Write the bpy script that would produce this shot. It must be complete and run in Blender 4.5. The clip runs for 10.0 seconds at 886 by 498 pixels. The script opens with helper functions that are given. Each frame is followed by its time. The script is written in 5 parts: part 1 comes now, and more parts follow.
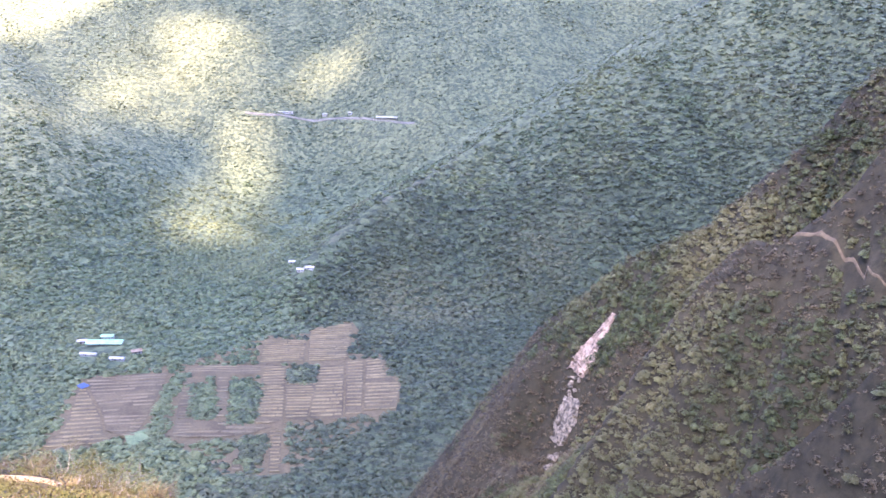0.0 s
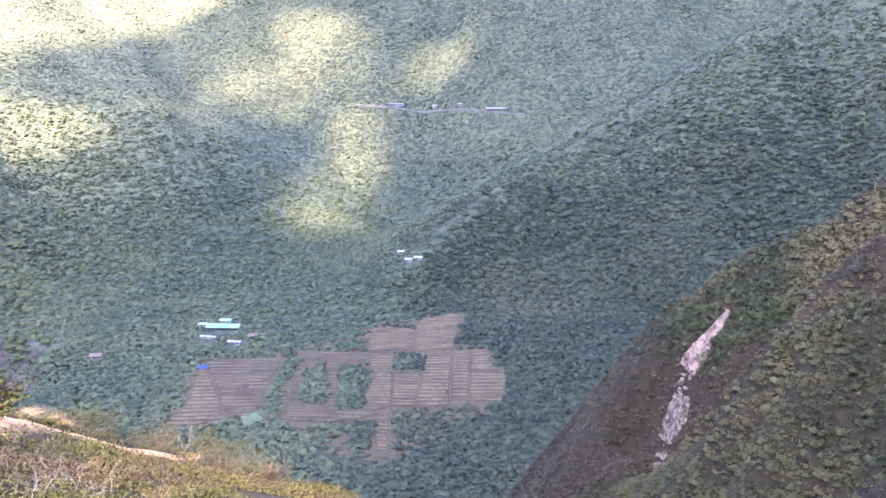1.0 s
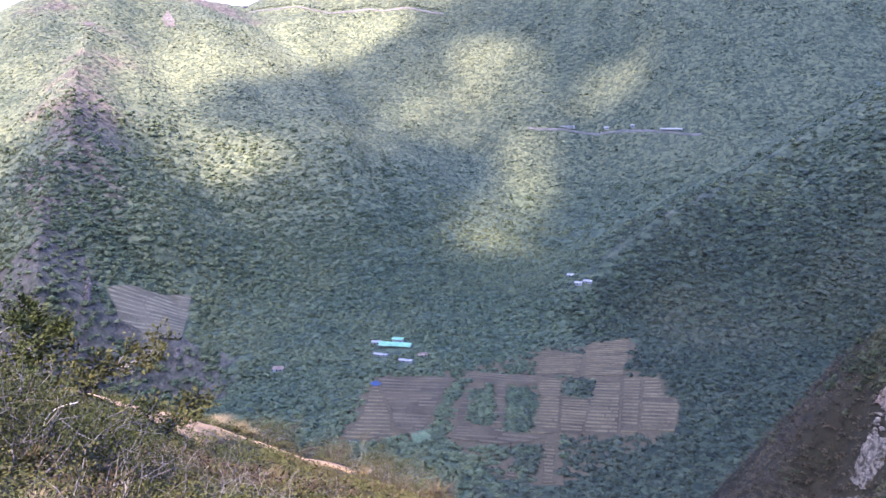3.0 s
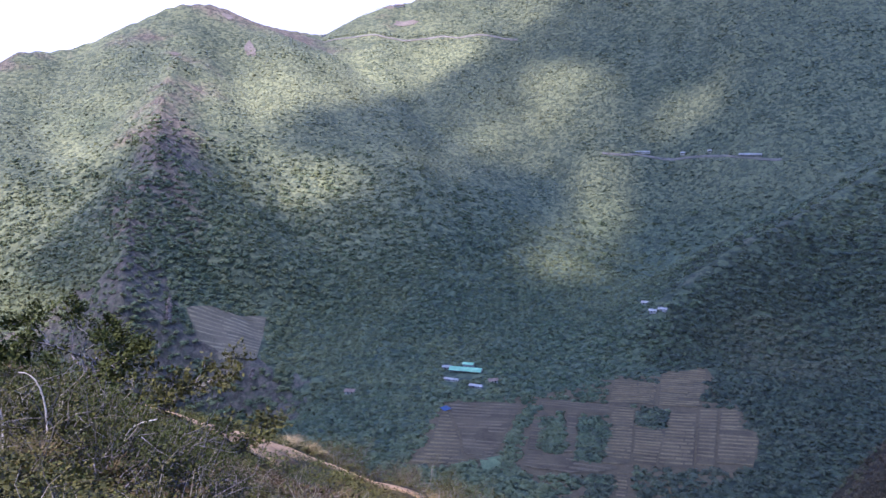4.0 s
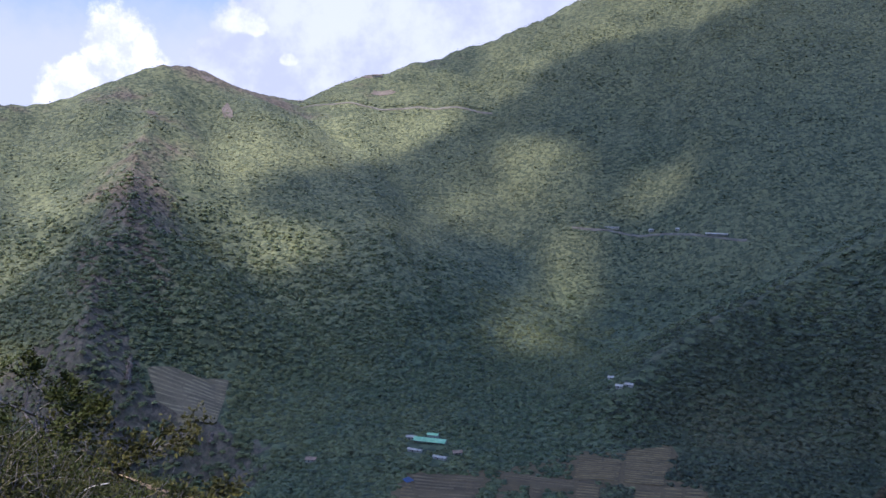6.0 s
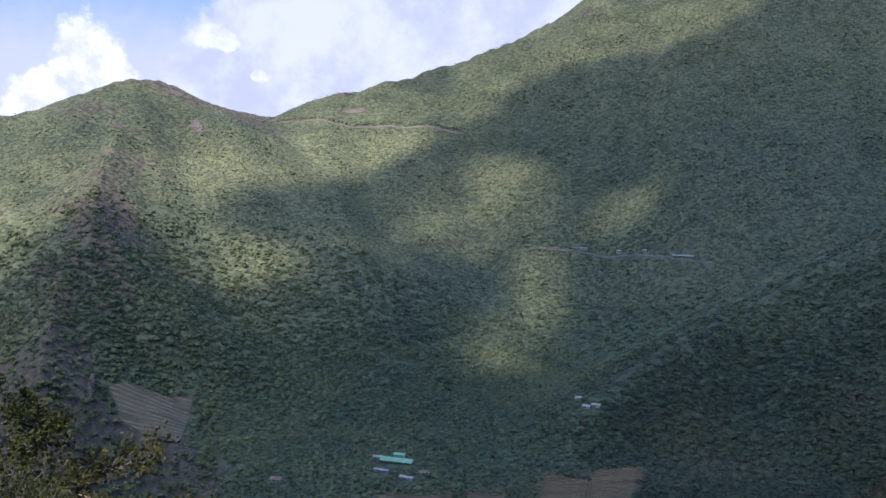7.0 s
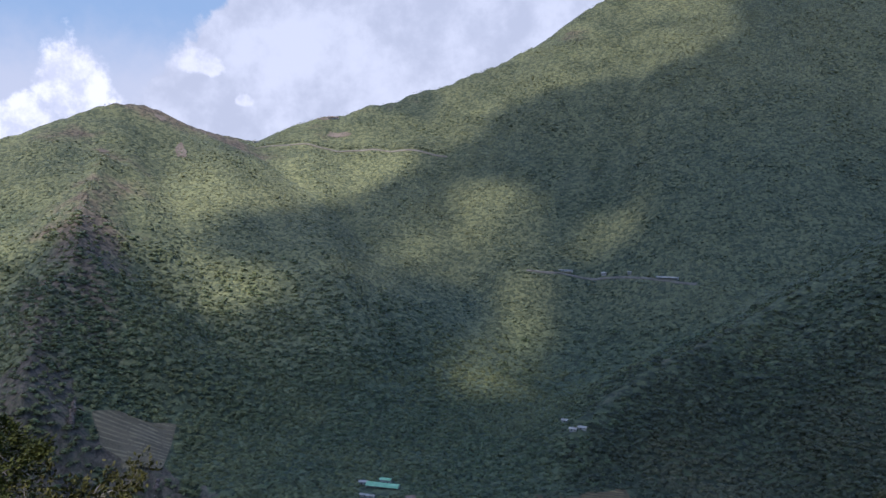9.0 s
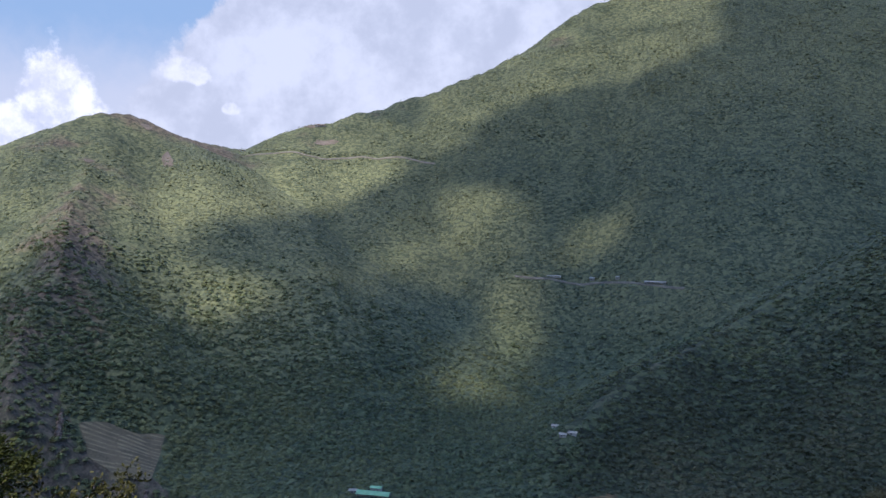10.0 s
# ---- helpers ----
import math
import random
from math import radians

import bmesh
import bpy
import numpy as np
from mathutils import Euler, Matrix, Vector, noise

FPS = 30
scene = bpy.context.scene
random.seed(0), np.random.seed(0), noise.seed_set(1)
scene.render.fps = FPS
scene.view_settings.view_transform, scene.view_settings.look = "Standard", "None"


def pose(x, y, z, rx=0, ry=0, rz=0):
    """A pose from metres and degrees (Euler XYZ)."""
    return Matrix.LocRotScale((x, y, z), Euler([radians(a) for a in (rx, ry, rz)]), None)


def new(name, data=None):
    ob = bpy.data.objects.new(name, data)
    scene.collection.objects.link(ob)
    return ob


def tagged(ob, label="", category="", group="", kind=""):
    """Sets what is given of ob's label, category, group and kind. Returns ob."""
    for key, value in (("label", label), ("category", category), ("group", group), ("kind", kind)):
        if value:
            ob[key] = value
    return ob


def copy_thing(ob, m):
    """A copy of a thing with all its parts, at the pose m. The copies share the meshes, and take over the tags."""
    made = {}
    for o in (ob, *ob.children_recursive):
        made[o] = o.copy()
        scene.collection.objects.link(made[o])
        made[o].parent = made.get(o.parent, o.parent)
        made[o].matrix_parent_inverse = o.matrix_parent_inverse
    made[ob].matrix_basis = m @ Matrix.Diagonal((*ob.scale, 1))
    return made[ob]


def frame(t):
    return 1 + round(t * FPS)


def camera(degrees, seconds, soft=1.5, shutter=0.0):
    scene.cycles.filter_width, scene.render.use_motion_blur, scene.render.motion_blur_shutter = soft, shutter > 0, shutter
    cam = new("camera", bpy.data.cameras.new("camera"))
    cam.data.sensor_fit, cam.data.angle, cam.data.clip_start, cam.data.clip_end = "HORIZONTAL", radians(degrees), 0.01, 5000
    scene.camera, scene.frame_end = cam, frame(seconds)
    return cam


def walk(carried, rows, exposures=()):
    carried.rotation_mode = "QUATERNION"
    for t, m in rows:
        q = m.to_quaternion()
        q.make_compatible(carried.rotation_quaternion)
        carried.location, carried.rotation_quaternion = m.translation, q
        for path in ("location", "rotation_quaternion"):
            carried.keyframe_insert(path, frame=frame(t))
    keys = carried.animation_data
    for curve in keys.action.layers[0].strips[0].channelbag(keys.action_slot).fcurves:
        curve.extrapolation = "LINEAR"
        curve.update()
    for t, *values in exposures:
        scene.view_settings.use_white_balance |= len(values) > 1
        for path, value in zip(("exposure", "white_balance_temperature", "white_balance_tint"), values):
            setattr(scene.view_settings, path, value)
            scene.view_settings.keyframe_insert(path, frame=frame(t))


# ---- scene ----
cam = camera(55.76, 10.0, soft=1.5)
walk(cam, [
    (0.0, pose(0, 0, 300, 76.95, -0.85, -0.19)),
    (0.5, pose(0, 0, 300, 76.44, -0.34, 3.69)),
    (1.0, pose(0, 0, 300, 76.31, 0.09, 7.14)),
    (1.5, pose(0, 0, 300, 76.89, 0.51, 10.11)),
    (2.0, pose(0, 0, 300, 77.25, 0.86, 12.73)),
    (2.5, pose(0, 0, 300, 77.47, 1.32, 15.38)),
    (3.0, pose(0, 0, 300, 78.06, 1.95, 18.55)),
    (3.2, pose(0, 0, 300, 78.42, 2.21, 19.91)),
    (4.3, pose(0, 0, 300, 80.60, 2.10, 23.96)),
    (4.5, pose(0, 0, 300, 81.09, 1.98, 24.04)),
    (5.0, pose(0, 0, 300, 82.41, 1.33, 23.49)),
    (5.5, pose(0, 0, 300, 83.64, 0.60, 22.73)),
    (6.0, pose(0, 0, 300, 84.58, -0.02, 21.70)),
    (6.2, pose(0, 0, 300, 84.92, -0.19, 21.11)),
    (7.3, pose(0, 0, 300, 86.31, -1.03, 19.56)),
    (7.5, pose(0, 0, 300, 86.68, -0.83, 19.91)),
    (8.0, pose(0, 0, 300, 86.97, -0.98, 20.08)),
    (8.5, pose(0, 0, 300, 87.24, -0.87, 19.68)),
    (9.0, pose(0, 0, 300, 87.47, -0.63, 18.64)),
    (9.5, pose(0, 0, 300, 87.54, -0.32, 17.91)),
    (10.0, pose(0, 0, 300, 87.94, -0.10, 17.82)),
], exposures=[(0, 3.6, 4950, 54), (1.0, 3.3, 4850, 54), (2.0, 3.03, 4700, 53), (3.2, 2.5, 4550, 50), (4.3, 1.53, 4350, 46), (5.0, 1.08, 4400, 42), (6.2, 1.12, 4480, 36), (7.3, 1.05, 4550, 33), (8.4, 0.85, 4560, 32), (10.0, 0.9, 4560, 32)])

# ---- light: afternoon sun from behind, broken cloud ----
SUN_EL, SUN_AZ = 56.0, 150.0          # degrees; azimuth counted from +y towards -x
TO_SUN = Vector((-math.sin(radians(SUN_AZ)) * math.cos(radians(SUN_EL)),
                 math.cos(radians(SUN_AZ)) * math.cos(radians(SUN_EL)), math.sin(radians(SUN_EL))))
sun_data = bpy.data.lights.new("sun", "SUN")
sun_data.energy, sun_data.angle, sun_data.color = 5.0, radians(0.6), (1.0, 0.80, 0.44)
sun = new("sun", sun_data)
sun.rotation_euler = TO_SUN.to_track_quat("Z", "Y").to_euler()


class Nodes:
    """Short hand for building a node tree."""

    def __init__(self, tree):
        self.tree = tree
        tree.nodes.clear()

    def add(self, kind, **sockets):
        node = self.tree.nodes.new(kind)
        for key, value in sockets.items():
            self.put(node, key, value)
        return node

    def put(self, node, key, value):
        socket = node.inputs[int(key[1:])] if key[0] == "i" and key[1:].isdigit() else node.inputs[key.replace("_", " ")]
        if isinstance(value, bpy.types.Node):
            value = value.outputs[0]
        if isinstance(value, bpy.types.NodeSocket):
            self.tree.links.new(value, socket)
        else:
            socket.default_value = value

    def math(self, operation, a, b=0.0, clamp=False):
        node = self.add("ShaderNodeMath", i0=a, i1=b)
        node.operation, node.use_clamp = operation, clamp
        return node

    def mix(self, fac, a, b):
        node = self.tree.nodes.new("ShaderNodeMix")
        node.data_type = "RGBA"
        for index, value in ((0, fac), (6, a), (7, b)):
            if isinstance(value, bpy.types.Node):
                value = value.outputs[0]
            if isinstance(value, bpy.types.NodeSocket):
                self.tree.links.new(value, node.inputs[index])
            else:
                node.inputs[index].default_value = value if index == 0 or len(value) == 4 else (*value, 1)
        return node.outputs[2]

    def noise(self, vector, scale, detail=4.0, rough=0.55):
        return self.add("ShaderNodeTexNoise", Vector=vector, Scale=scale, Detail=detail, Roughness=rough).outputs[0]

    def ramp(self, fac, low, high):
        node = self.add("ShaderNodeMapRange", i0=fac, i1=low, i2=high)
        node.interpolation_type = "SMOOTHSTEP"
        return node.outputs[0]


def make_world():
    world = bpy.data.worlds.new("sky")
    scene.world = world
    world.use_nodes = True
    n = Nodes(world.node_tree)
    sky = n.add("ShaderNodeTexSky")
    sky.sky_type, sky.sun_disc = "NISHITA", False
    sky.sun_elevation, sky.sun_rotation = radians(SUN_EL), radians(-SUN_AZ)
    sky.dust_density, sky.air_density, sky.ozone_density = 1.0, 1.3, 1.0
    way = n.add("ShaderNodeTexCoord").outputs["Generated"]
    axes = n.add("ShaderNodeSeparateXYZ", Vector=way)
    x, y, z = axes.outputs[0], axes.outputs[1], axes.outputs[2]
    turn = n.math("MULTIPLY", n.math("ARCTAN2", n.math("MULTIPLY", x, -1.0), y), 57.2958)
    rise = n.math("MULTIPLY", n.math("ARCSINE", z), 57.2958)
    billow = n.noise(way, 11.0, 7.0, 0.62)
    puff = n.noise(way, 38.0, 6.0, 0.6)
    wobble = n.math("ADD", n.math("MULTIPLY", n.math("SUBTRACT", billow, 0.5), 2.0),
                    n.math("MULTIPLY", n.math("SUBTRACT", puff, 0.5), 1.5))
    # cumulus heads: centre azimuth, elevation and radii in degrees
    heads = [(42.4, 7.4, 2.1, 3.0), (44.6, 4.2, 2.6, 2.6), (40.9, 5.0, 2.6, 2.4), (35.0, 9.6, 1.5, 0.9), (34.2, 9.3, 1.0, 0.7), (32.0, 7.2, 0.7, 0.45)]
    cover = None
    for az, el, ra, re in heads:
        u = n.math("DIVIDE", n.math("SUBTRACT", turn, az), ra)
        v = n.math("DIVIDE", n.math("SUBTRACT", rise, el), re)
        far = n.math("SQRT", n.math("ADD", n.math("MULTIPLY", u, u), n.math("MULTIPLY", v, v)))
        head = n.ramp(n.math("ADD", far, n.math("MULTIPLY", wobble, -0.75)), 1.10, 0.74)
        head = n.math("MULTIPLY", head, 1.0 if az > 40 else 0.6)
        cover = head if cover is None else n.math("MAXIMUM", cover, head)
    # the broad bank of cloud over the ridge, thin at its foot
    edge = n.math("ADD", n.math("SUBTRACT", n.math("SUBTRACT", 46.0, n.math("MULTIPLY", rise, 0.9)), turn), n.math("MULTIPLY", wobble, 2.2))
    bank = n.ramp(edge, 0.0, 1.1)
    bank = n.math("MULTIPLY", bank, n.math("MULTIPLY", n.ramp(turn, -30.0, -5.0), n.ramp(rise, 34.0, 18.0)))
    haze = n.ramp(n.math("ADD", rise, n.math("MULTIPLY", wobble, 1.5)), 13.2, 7.0)
    grey = n.ramp(n.math("ADD", billow, n.math("MULTIPLY", n.math("SUBTRACT", puff, 0.5), 0.2)), 0.36, 0.62)
    bank_colour = n.mix(grey, (2.5, 2.3, 1.70), (3.3, 2.98, 2.12))
    colour = n.mix(n.ramp(rise, 32.0, 18.0), sky.outputs[0], n.mix(haze, (1.48, 1.82, 1.70), (2.68, 2.48, 1.84)))
    colour = n.mix(n.math("MULTIPLY", bank, 0.95), colour, bank_colour)
    colour = n.mix(cover, colour, n.mix(n.ramp(puff, 0.36, 0.62), (3.1, 2.8, 2.05), (4.4, 3.85, 2.62)))
    shade = n.add("ShaderNodeBackground", Color=colour, Strength=0.145)
    n.add("ShaderNodeOutputWorld", Surface=shade)


make_world()

# ---- form of the land ----
EYE_Z = 300.0


def polar(*rows):
    """Ridge points from azimuth, elevation (degrees), distance and flank slope, as x, y, z, slope."""
    a = np.array(rows, float)
    az, el = np.radians(a[:, 0]), np.radians(a[:, 1])
    return np.stack([-a[:, 2] * np.sin(az), a[:, 2] * np.cos(az), EYE_Z + a[:, 2] * np.tan(el), a[:, 3]], 1)


MAIN = polar((75, -3, 1500, .5), (60, -1, 1560, .5), (51.5, 1.7, 1637, .5), (50.5, 2.73, 1653, .5), (49.5, 3.78, 1673, .5), (47.9, 3.8, 1692, .5), (45.3, 4.45, 1717, .5),
             (44.1, 4.9, 1729, .5), (42.9, 5.5, 1743, .5), (41.4, 6.1, 1759, .5), (39.9, 6.5, 1782, .5), (38.5, 6.54, 1804, .5), (37.3, 6.2, 1825, .5), (36.4, 5.75, 1845, .5),
             (35.1, 5.25, 1876, .49), (33.9, 4.95, 1908, .48), (31.9, 4.55, 1958, .48), (30.4, 4.47, 1991, .49), (29.3, 5.3, 2000, .5), (28.3, 5.75, 2000, .51), (27.2, 6.1, 2000, .52),
             (25.7, 6.26, 2024, .54), (24.9, 6.55, 2037, .55), (23.8, 7.06, 2053, .57), (21.9, 7.33, 2078, .6), (20.8, 7.87, 2094, .62), (18.5, 8.43, 2124, .65), (17, 9.1, 2150, .67),
             (15.4, 9.67, 2178, .68), (14.3, 10.15, 2199, .69), (13.4, 10.76, 2217, .7), (12.1, 11.22, 2241, .72), (11, 11.81, 2267, .72), (9.9, 12.68, 2296, .73), (9, 13.36, 2321, .73),
             (7.9, 13.9, 2350, .74), (0, 16, 2500, .74), (-15, 17, 2900, .7), (-35, 16, 3200, .7)) + np.array((0, 0, 3.0, 0))
PYRAMID = polar((40.6, 3.3, 1500, .6), (42, .4, 1310, .65), (42.2, -2.4, 1140, .7), (44.6, -6.9, 980, .75), (45.6, -12.0, 840, .8))
MIDDLE = polar((-24, 7, 1330, .62), (-16.4, 3.3, 1303, .62), (-12.9, .87, 1273, .62), (-8.4, -1.9, 1224, .60), (-4.7, -4.4, 1159, .58), (-.9, -6.95, 1085, .54), (3, -9.3, 994, .5),
               (6.1, -11.4, 936, .5), (8.4, -13.3, 883, .5), (9.3, -14.3, 860, .5))
SPUR = polar((-36, 8, 300, .95), (-27.5, -.4, 305, .95), (-25.7, -2.4, 306, .97), (-25, -3.4, 306, .98), (-22.8, -5.8, 308, 1.0), (-22.2, -6.7, 308, 1.0), (-20.7, -8.2, 311, 1.0),
             (-19.7, -9, 313, 1.0), (-18.5, -10.6, 315, 1.0), (-17.1, -11.2, 319, 1.0), (-14.6, -12.7, 327, 1.0), (-12.8, -13.8, 334, 1.0), (-11.3, -15.2, 340, 1.0), (-9.1, -17, 351, 1.0),
             (-7.2, -18.5, 364, 1.03), (-5.5, -20.9, 377, 1.05), (-4.5, -22.4, 386, 1.05), (-3.3, -24.7, 397, 1.05), (-2.1, -26.6, 412, 1.05), (-.9, -28.8, 427, 1.05), (0, -30.4, 440, 1.05))
RIB = polar((-34, 2, 186, .95), (-28.1, -5.1, 186, .95), (-26.7, -7.6, 186, .95), (-25.4, -8.9, 187, .95), (-23.6, -10.5, 188, .95), (-21, -11.6, 190, .95), (-19.7, -12.8, 192, .97),
            (-18.7, -13.9, 195, 1.0), (-18.2, -16.5, 196, 1.0), (-17.4, -17.9, 199, 1.04), (-16.6, -19.4, 203, 1.05), (-15.6, -21, 208, 1.05), (-14.6, -22.6, 214, 1.05), (-13.1, -23.8, 223, 1.05),
            (-10.8, -25.5, 238, 1.05), (-9.6, -26.7, 247, 1.05), (-8.5, -28.6, 256, 1.05), (-7, -31, 270, 1.05))
GULLY = RIB * np.array([1.14, 1.14, 1.0, 1.0])   # the ravine behind the rib
SHOULDER = polar((-37, -11, 118, .9), (-29.8, -18.7, 116, .9), (-27.9, -21.3, 116, .9), (-24.9, -24.6, 116, .9), (-21.6, -27.6, 118, .95), (-15, -33, 122, 1.0))
PATH_LINE = [(-12, 8), (-13, 11), (-14, 14.2), (-14.8, 17), (-15.7, 19.8), (-17.2, 23.5), (-17.6, 26.3), (-16.9, 28.3), (-15.4, 29), (-13.9, 28.6)]
GORGE = polar((28, -24, 690, 60), (33, -24, 720, 70), (38, -23, 745, 80), (46, -22, 770, 90), (60, -22, 800, 90), (80, -22, 900, 90))

_lattice = np.random.default_rng(7).random((256, 256))


def vnoise(u, v):
    """Smooth noise on a lattice, 0 to 1."""
    iu, iv = np.floor(u).astype(int), np.floor(v).astype(int)
    fu, fv = u - iu, v - iv
    fu, fv = fu * fu * (3 - 2 * fu), fv * fv * (3 - 2 * fv)
    a, b = _lattice[iu % 256, iv % 256], _lattice[(iu + 1) % 256, iv % 256]
    c, d = _lattice[iu % 256, (iv + 1) % 256], _lattice[(iu + 1) % 256, (iv + 1) % 256]
    return (a * (1 - fu) + b * fu) * (1 - fv) + (c * (1 - fu) + d * fu) * fv


def fbm(x, y, size, octaves=4):
    total, weight = 0.0, 0.0
    for k in range(octaves):
        s = 2.0 ** k / size
        total = total + (vnoise(x * s + 17.3 * k + 50, y * s + 9.1 * k + 80) - 0.5) * 0.5 ** k
        weight += 0.5 ** k
    return total / weight * 2


def along(line, x, y):
    """For each place: distance to a line, place along it, and the line's third and fourth value there."""
    best = np.full(x.shape, 1e18)
    reach, third, fourth = np.zeros(x.shape), np.zeros(x.shape), np.zeros(x.shape)
    run = 0.0
    for p, q in zip(line[:-1], line[1:]):
        dx, dy = q[0] - p[0], q[1] - p[1]
        size = math.hypot(dx, dy)
        t = np.clip(((x - p[0]) * dx + (y - p[1]) * dy) / size ** 2, 0, 1)
        d = (x - p[0] - t * dx) ** 2 + (y - p[1] - t * dy) ** 2
        near = d < best
        best = np.where(near, d, best)
        reach = np.where(near, run + t * size, reach)
        third = np.where(near, p[2] + t * (q[2] - p[2]), third)
        fourth = np.where(near, p[3] + t * (q[3] - p[3]), fourth)
        run += size
    return np.sqrt(best), reach, third, fourth


def crest_height(line, x, y):
    """The highest of the flanks that fall from each stretch of a crest."""
    top = np.full(x.shape, -1e9)
    for p, q in zip(line[:-1], line[1:]):
        dx, dy = q[0] - p[0], q[1] - p[1]
        t = np.clip(((x - p[0]) * dx + (y - p[1]) * dy) / (dx * dx + dy * dy), 0, 1)
        d = np.hypot(x - p[0] - t * dx, y - p[1] - t * dy)
        top = np.maximum(top, p[2] + t * (q[2] - p[2]) - (p[3] + t * (q[3] - p[3])) * d)
    return top


def roof(line, x, y, gully, width, across, near=False):
    """A ridge: flanks fall from the crest, cut by gullies that run down them. across: a coordinate that runs along the crest."""
    d, _, z, slope = along(line, x, y)
    top = z - slope * d if near else crest_height(line, x, y)
    cut = (vnoise(across / width + 31, d / (width * 6) + 11) - 0.5) + 0.5 * (vnoise(across / width * 2.3 + 3, d / (width * 4) + 7) - 0.5)
    return top + gully * cut * np.clip(d / (width * 1.5), 0, 1)


def blend_max(a, b, k):
    h = np.clip(0.5 + 0.5 * (a - b) / k, 0, 1)
    return b * (1 - h) + a * h + k * h * (1 - h)


def land(x, y):
    """Height of the ground."""
    x, y = np.asarray(x, float), np.asarray(y, float)
    r = np.hypot(x, y)
    floor = 38 + 0.04 * (y - 650) + 6 * fbm(x, y, 260)
    z = blend_max(floor, roof(MAIN, x, y, 42, 150, 1500 * np.arctan2(-x, y - 300)), 50)
    z = blend_max(z, roof(PYRAMID, x, y, 30, 90, -0.6 * x + 0.8 * y), 20)
    z = blend_max(z, roof(MIDDLE, x, y, 22, 110, 0.9 * x + 0.43 * y), 12)
    z = z + 5 * fbm(x, y, 90, 3) * np.clip((r - 500) / 500, 0, 1)
    d, _, gz, gw = along(GORGE, x, y)
    z = z - 70 * np.clip(1 - d / gw, 0, 1) ** 0.8 * np.clip((-x - 380) / 120, 0, 1)
    near = blend_max(roof(SPUR, x, y, 13, 26, -0.6 * x + 0.8 * y, True), roof(RIB, x, y, 5, 16, -0.6 * x + 0.8 * y, True), 4)
    near = blend_max(near, roof(SHOULDER, x, y, 5, 13, -0.9 * x + 0.4 * y, True), 4)
    near = near - 20 * np.exp(-(along(GULLY, x, y)[0] / 12) ** 2) + 2.4 * fbm(x, y, 26, 4)
    near = near - 2.6 * np.abs(fbm(-0.6 * x + 0.8 * y, 0.3 * (0.8 * x + 0.6 * y), 13, 3)) - 1.6 * np.abs(fbm(x, y, 8, 3)) + 2.3
    z = blend_max(z, near, 12)
    home = 298.7 - 0.166 * x - 0.596 * y - 0.75 * np.clip(r - 36, 0, None) * (y > 0) * np.clip(y / 10, 0, 1)
    hump = along(np.array([(a, b, 0, 0) for a, b in PATH_LINE], float), x, y)[0]
    home = home + 0.5 * np.exp(-(hump / 2.4) ** 2)
    home = np.minimum(home, 380 + 0.1 * r) + 0.35 * fbm(x, y, 5, 4) * np.clip(r / 6, 0, 1)
    return blend_max(z, home, 3)
# ---- end of form ----


# ---- materials ----
def surface(name, rough=0.9, spec=0.2):
    m = bpy.data.materials.new(name)
    m.use_nodes = True
    n = Nodes(m.node_tree)
    shade = n.add("ShaderNodeBsdfPrincipled", Roughness=rough, Specular_IOR_Level=spec)
    n.add("ShaderNodeOutputMaterial", Surface=shade)
    place = n.add("ShaderNodeNewGeometry").outputs["Position"]
    return m, n, shade, place


def bump(n, shade, height, strength, distance):
    n.put(shade, "Normal", n.add("ShaderNodeBump", Height=height, Strength=strength, Distance=distance))


def mottled(name, dark, light, coarse, fine, rough=0.9, relief=0.05, spec=0.2):
    """Two tones mixed at two scales (per metre), with relief."""
    m, n, shade, place = surface(name, rough, spec)
    big, small = n.noise(place, coarse, 4), n.noise(place, fine, 5, 0.65)
    tone = n.math("ADD", n.math("MULTIPLY", big, 0.5), n.math("MULTIPLY", small, 0.5))
    n.put(shade, "Base Color", n.mix(n.ramp(tone, 0.36, 0.64), dark, light))
    bump(n, shade, small, 0.6, relief)
    return m


def leafy(name, dark, light, warm, patch, gloss=0.25, spread=0.5, relief=0.0, plants=False):
    """Foliage: tone from leaf to leaf, from plant to plant and over whole stretches; light shines through a little."""
    m, n, shade, place = surface(name, 0.6, gloss)
    one = n.add("ShaderNodeNewGeometry").outputs["Random Per Island"]
    plant = n.noise(place, patch, 2)
    if plants:
        each = n.add("ShaderNodeAttribute")
        each.attribute_name = "plant"
    spray = n.noise(place, patch * 7.0, 3, 0.6)
    wide = n.noise(place, patch * 0.06, 3)
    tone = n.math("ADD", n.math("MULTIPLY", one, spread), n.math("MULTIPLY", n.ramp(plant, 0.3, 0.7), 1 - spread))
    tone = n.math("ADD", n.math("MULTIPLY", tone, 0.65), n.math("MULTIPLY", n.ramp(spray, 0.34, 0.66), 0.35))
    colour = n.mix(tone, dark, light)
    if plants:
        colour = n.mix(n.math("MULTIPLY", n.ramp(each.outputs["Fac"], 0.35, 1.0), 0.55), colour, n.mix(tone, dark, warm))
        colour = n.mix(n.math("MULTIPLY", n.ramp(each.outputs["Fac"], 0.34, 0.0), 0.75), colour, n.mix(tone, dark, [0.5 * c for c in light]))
    colour = n.mix(n.math("MULTIPLY", n.ramp(wide, 0.42, 0.68), 0.6), colour, warm)
    n.put(shade, "Base Color", colour)
    if relief:
        bump(n, shade, n.noise(place, patch * 9.0, 4, 0.65), 0.9, relief)
    return m


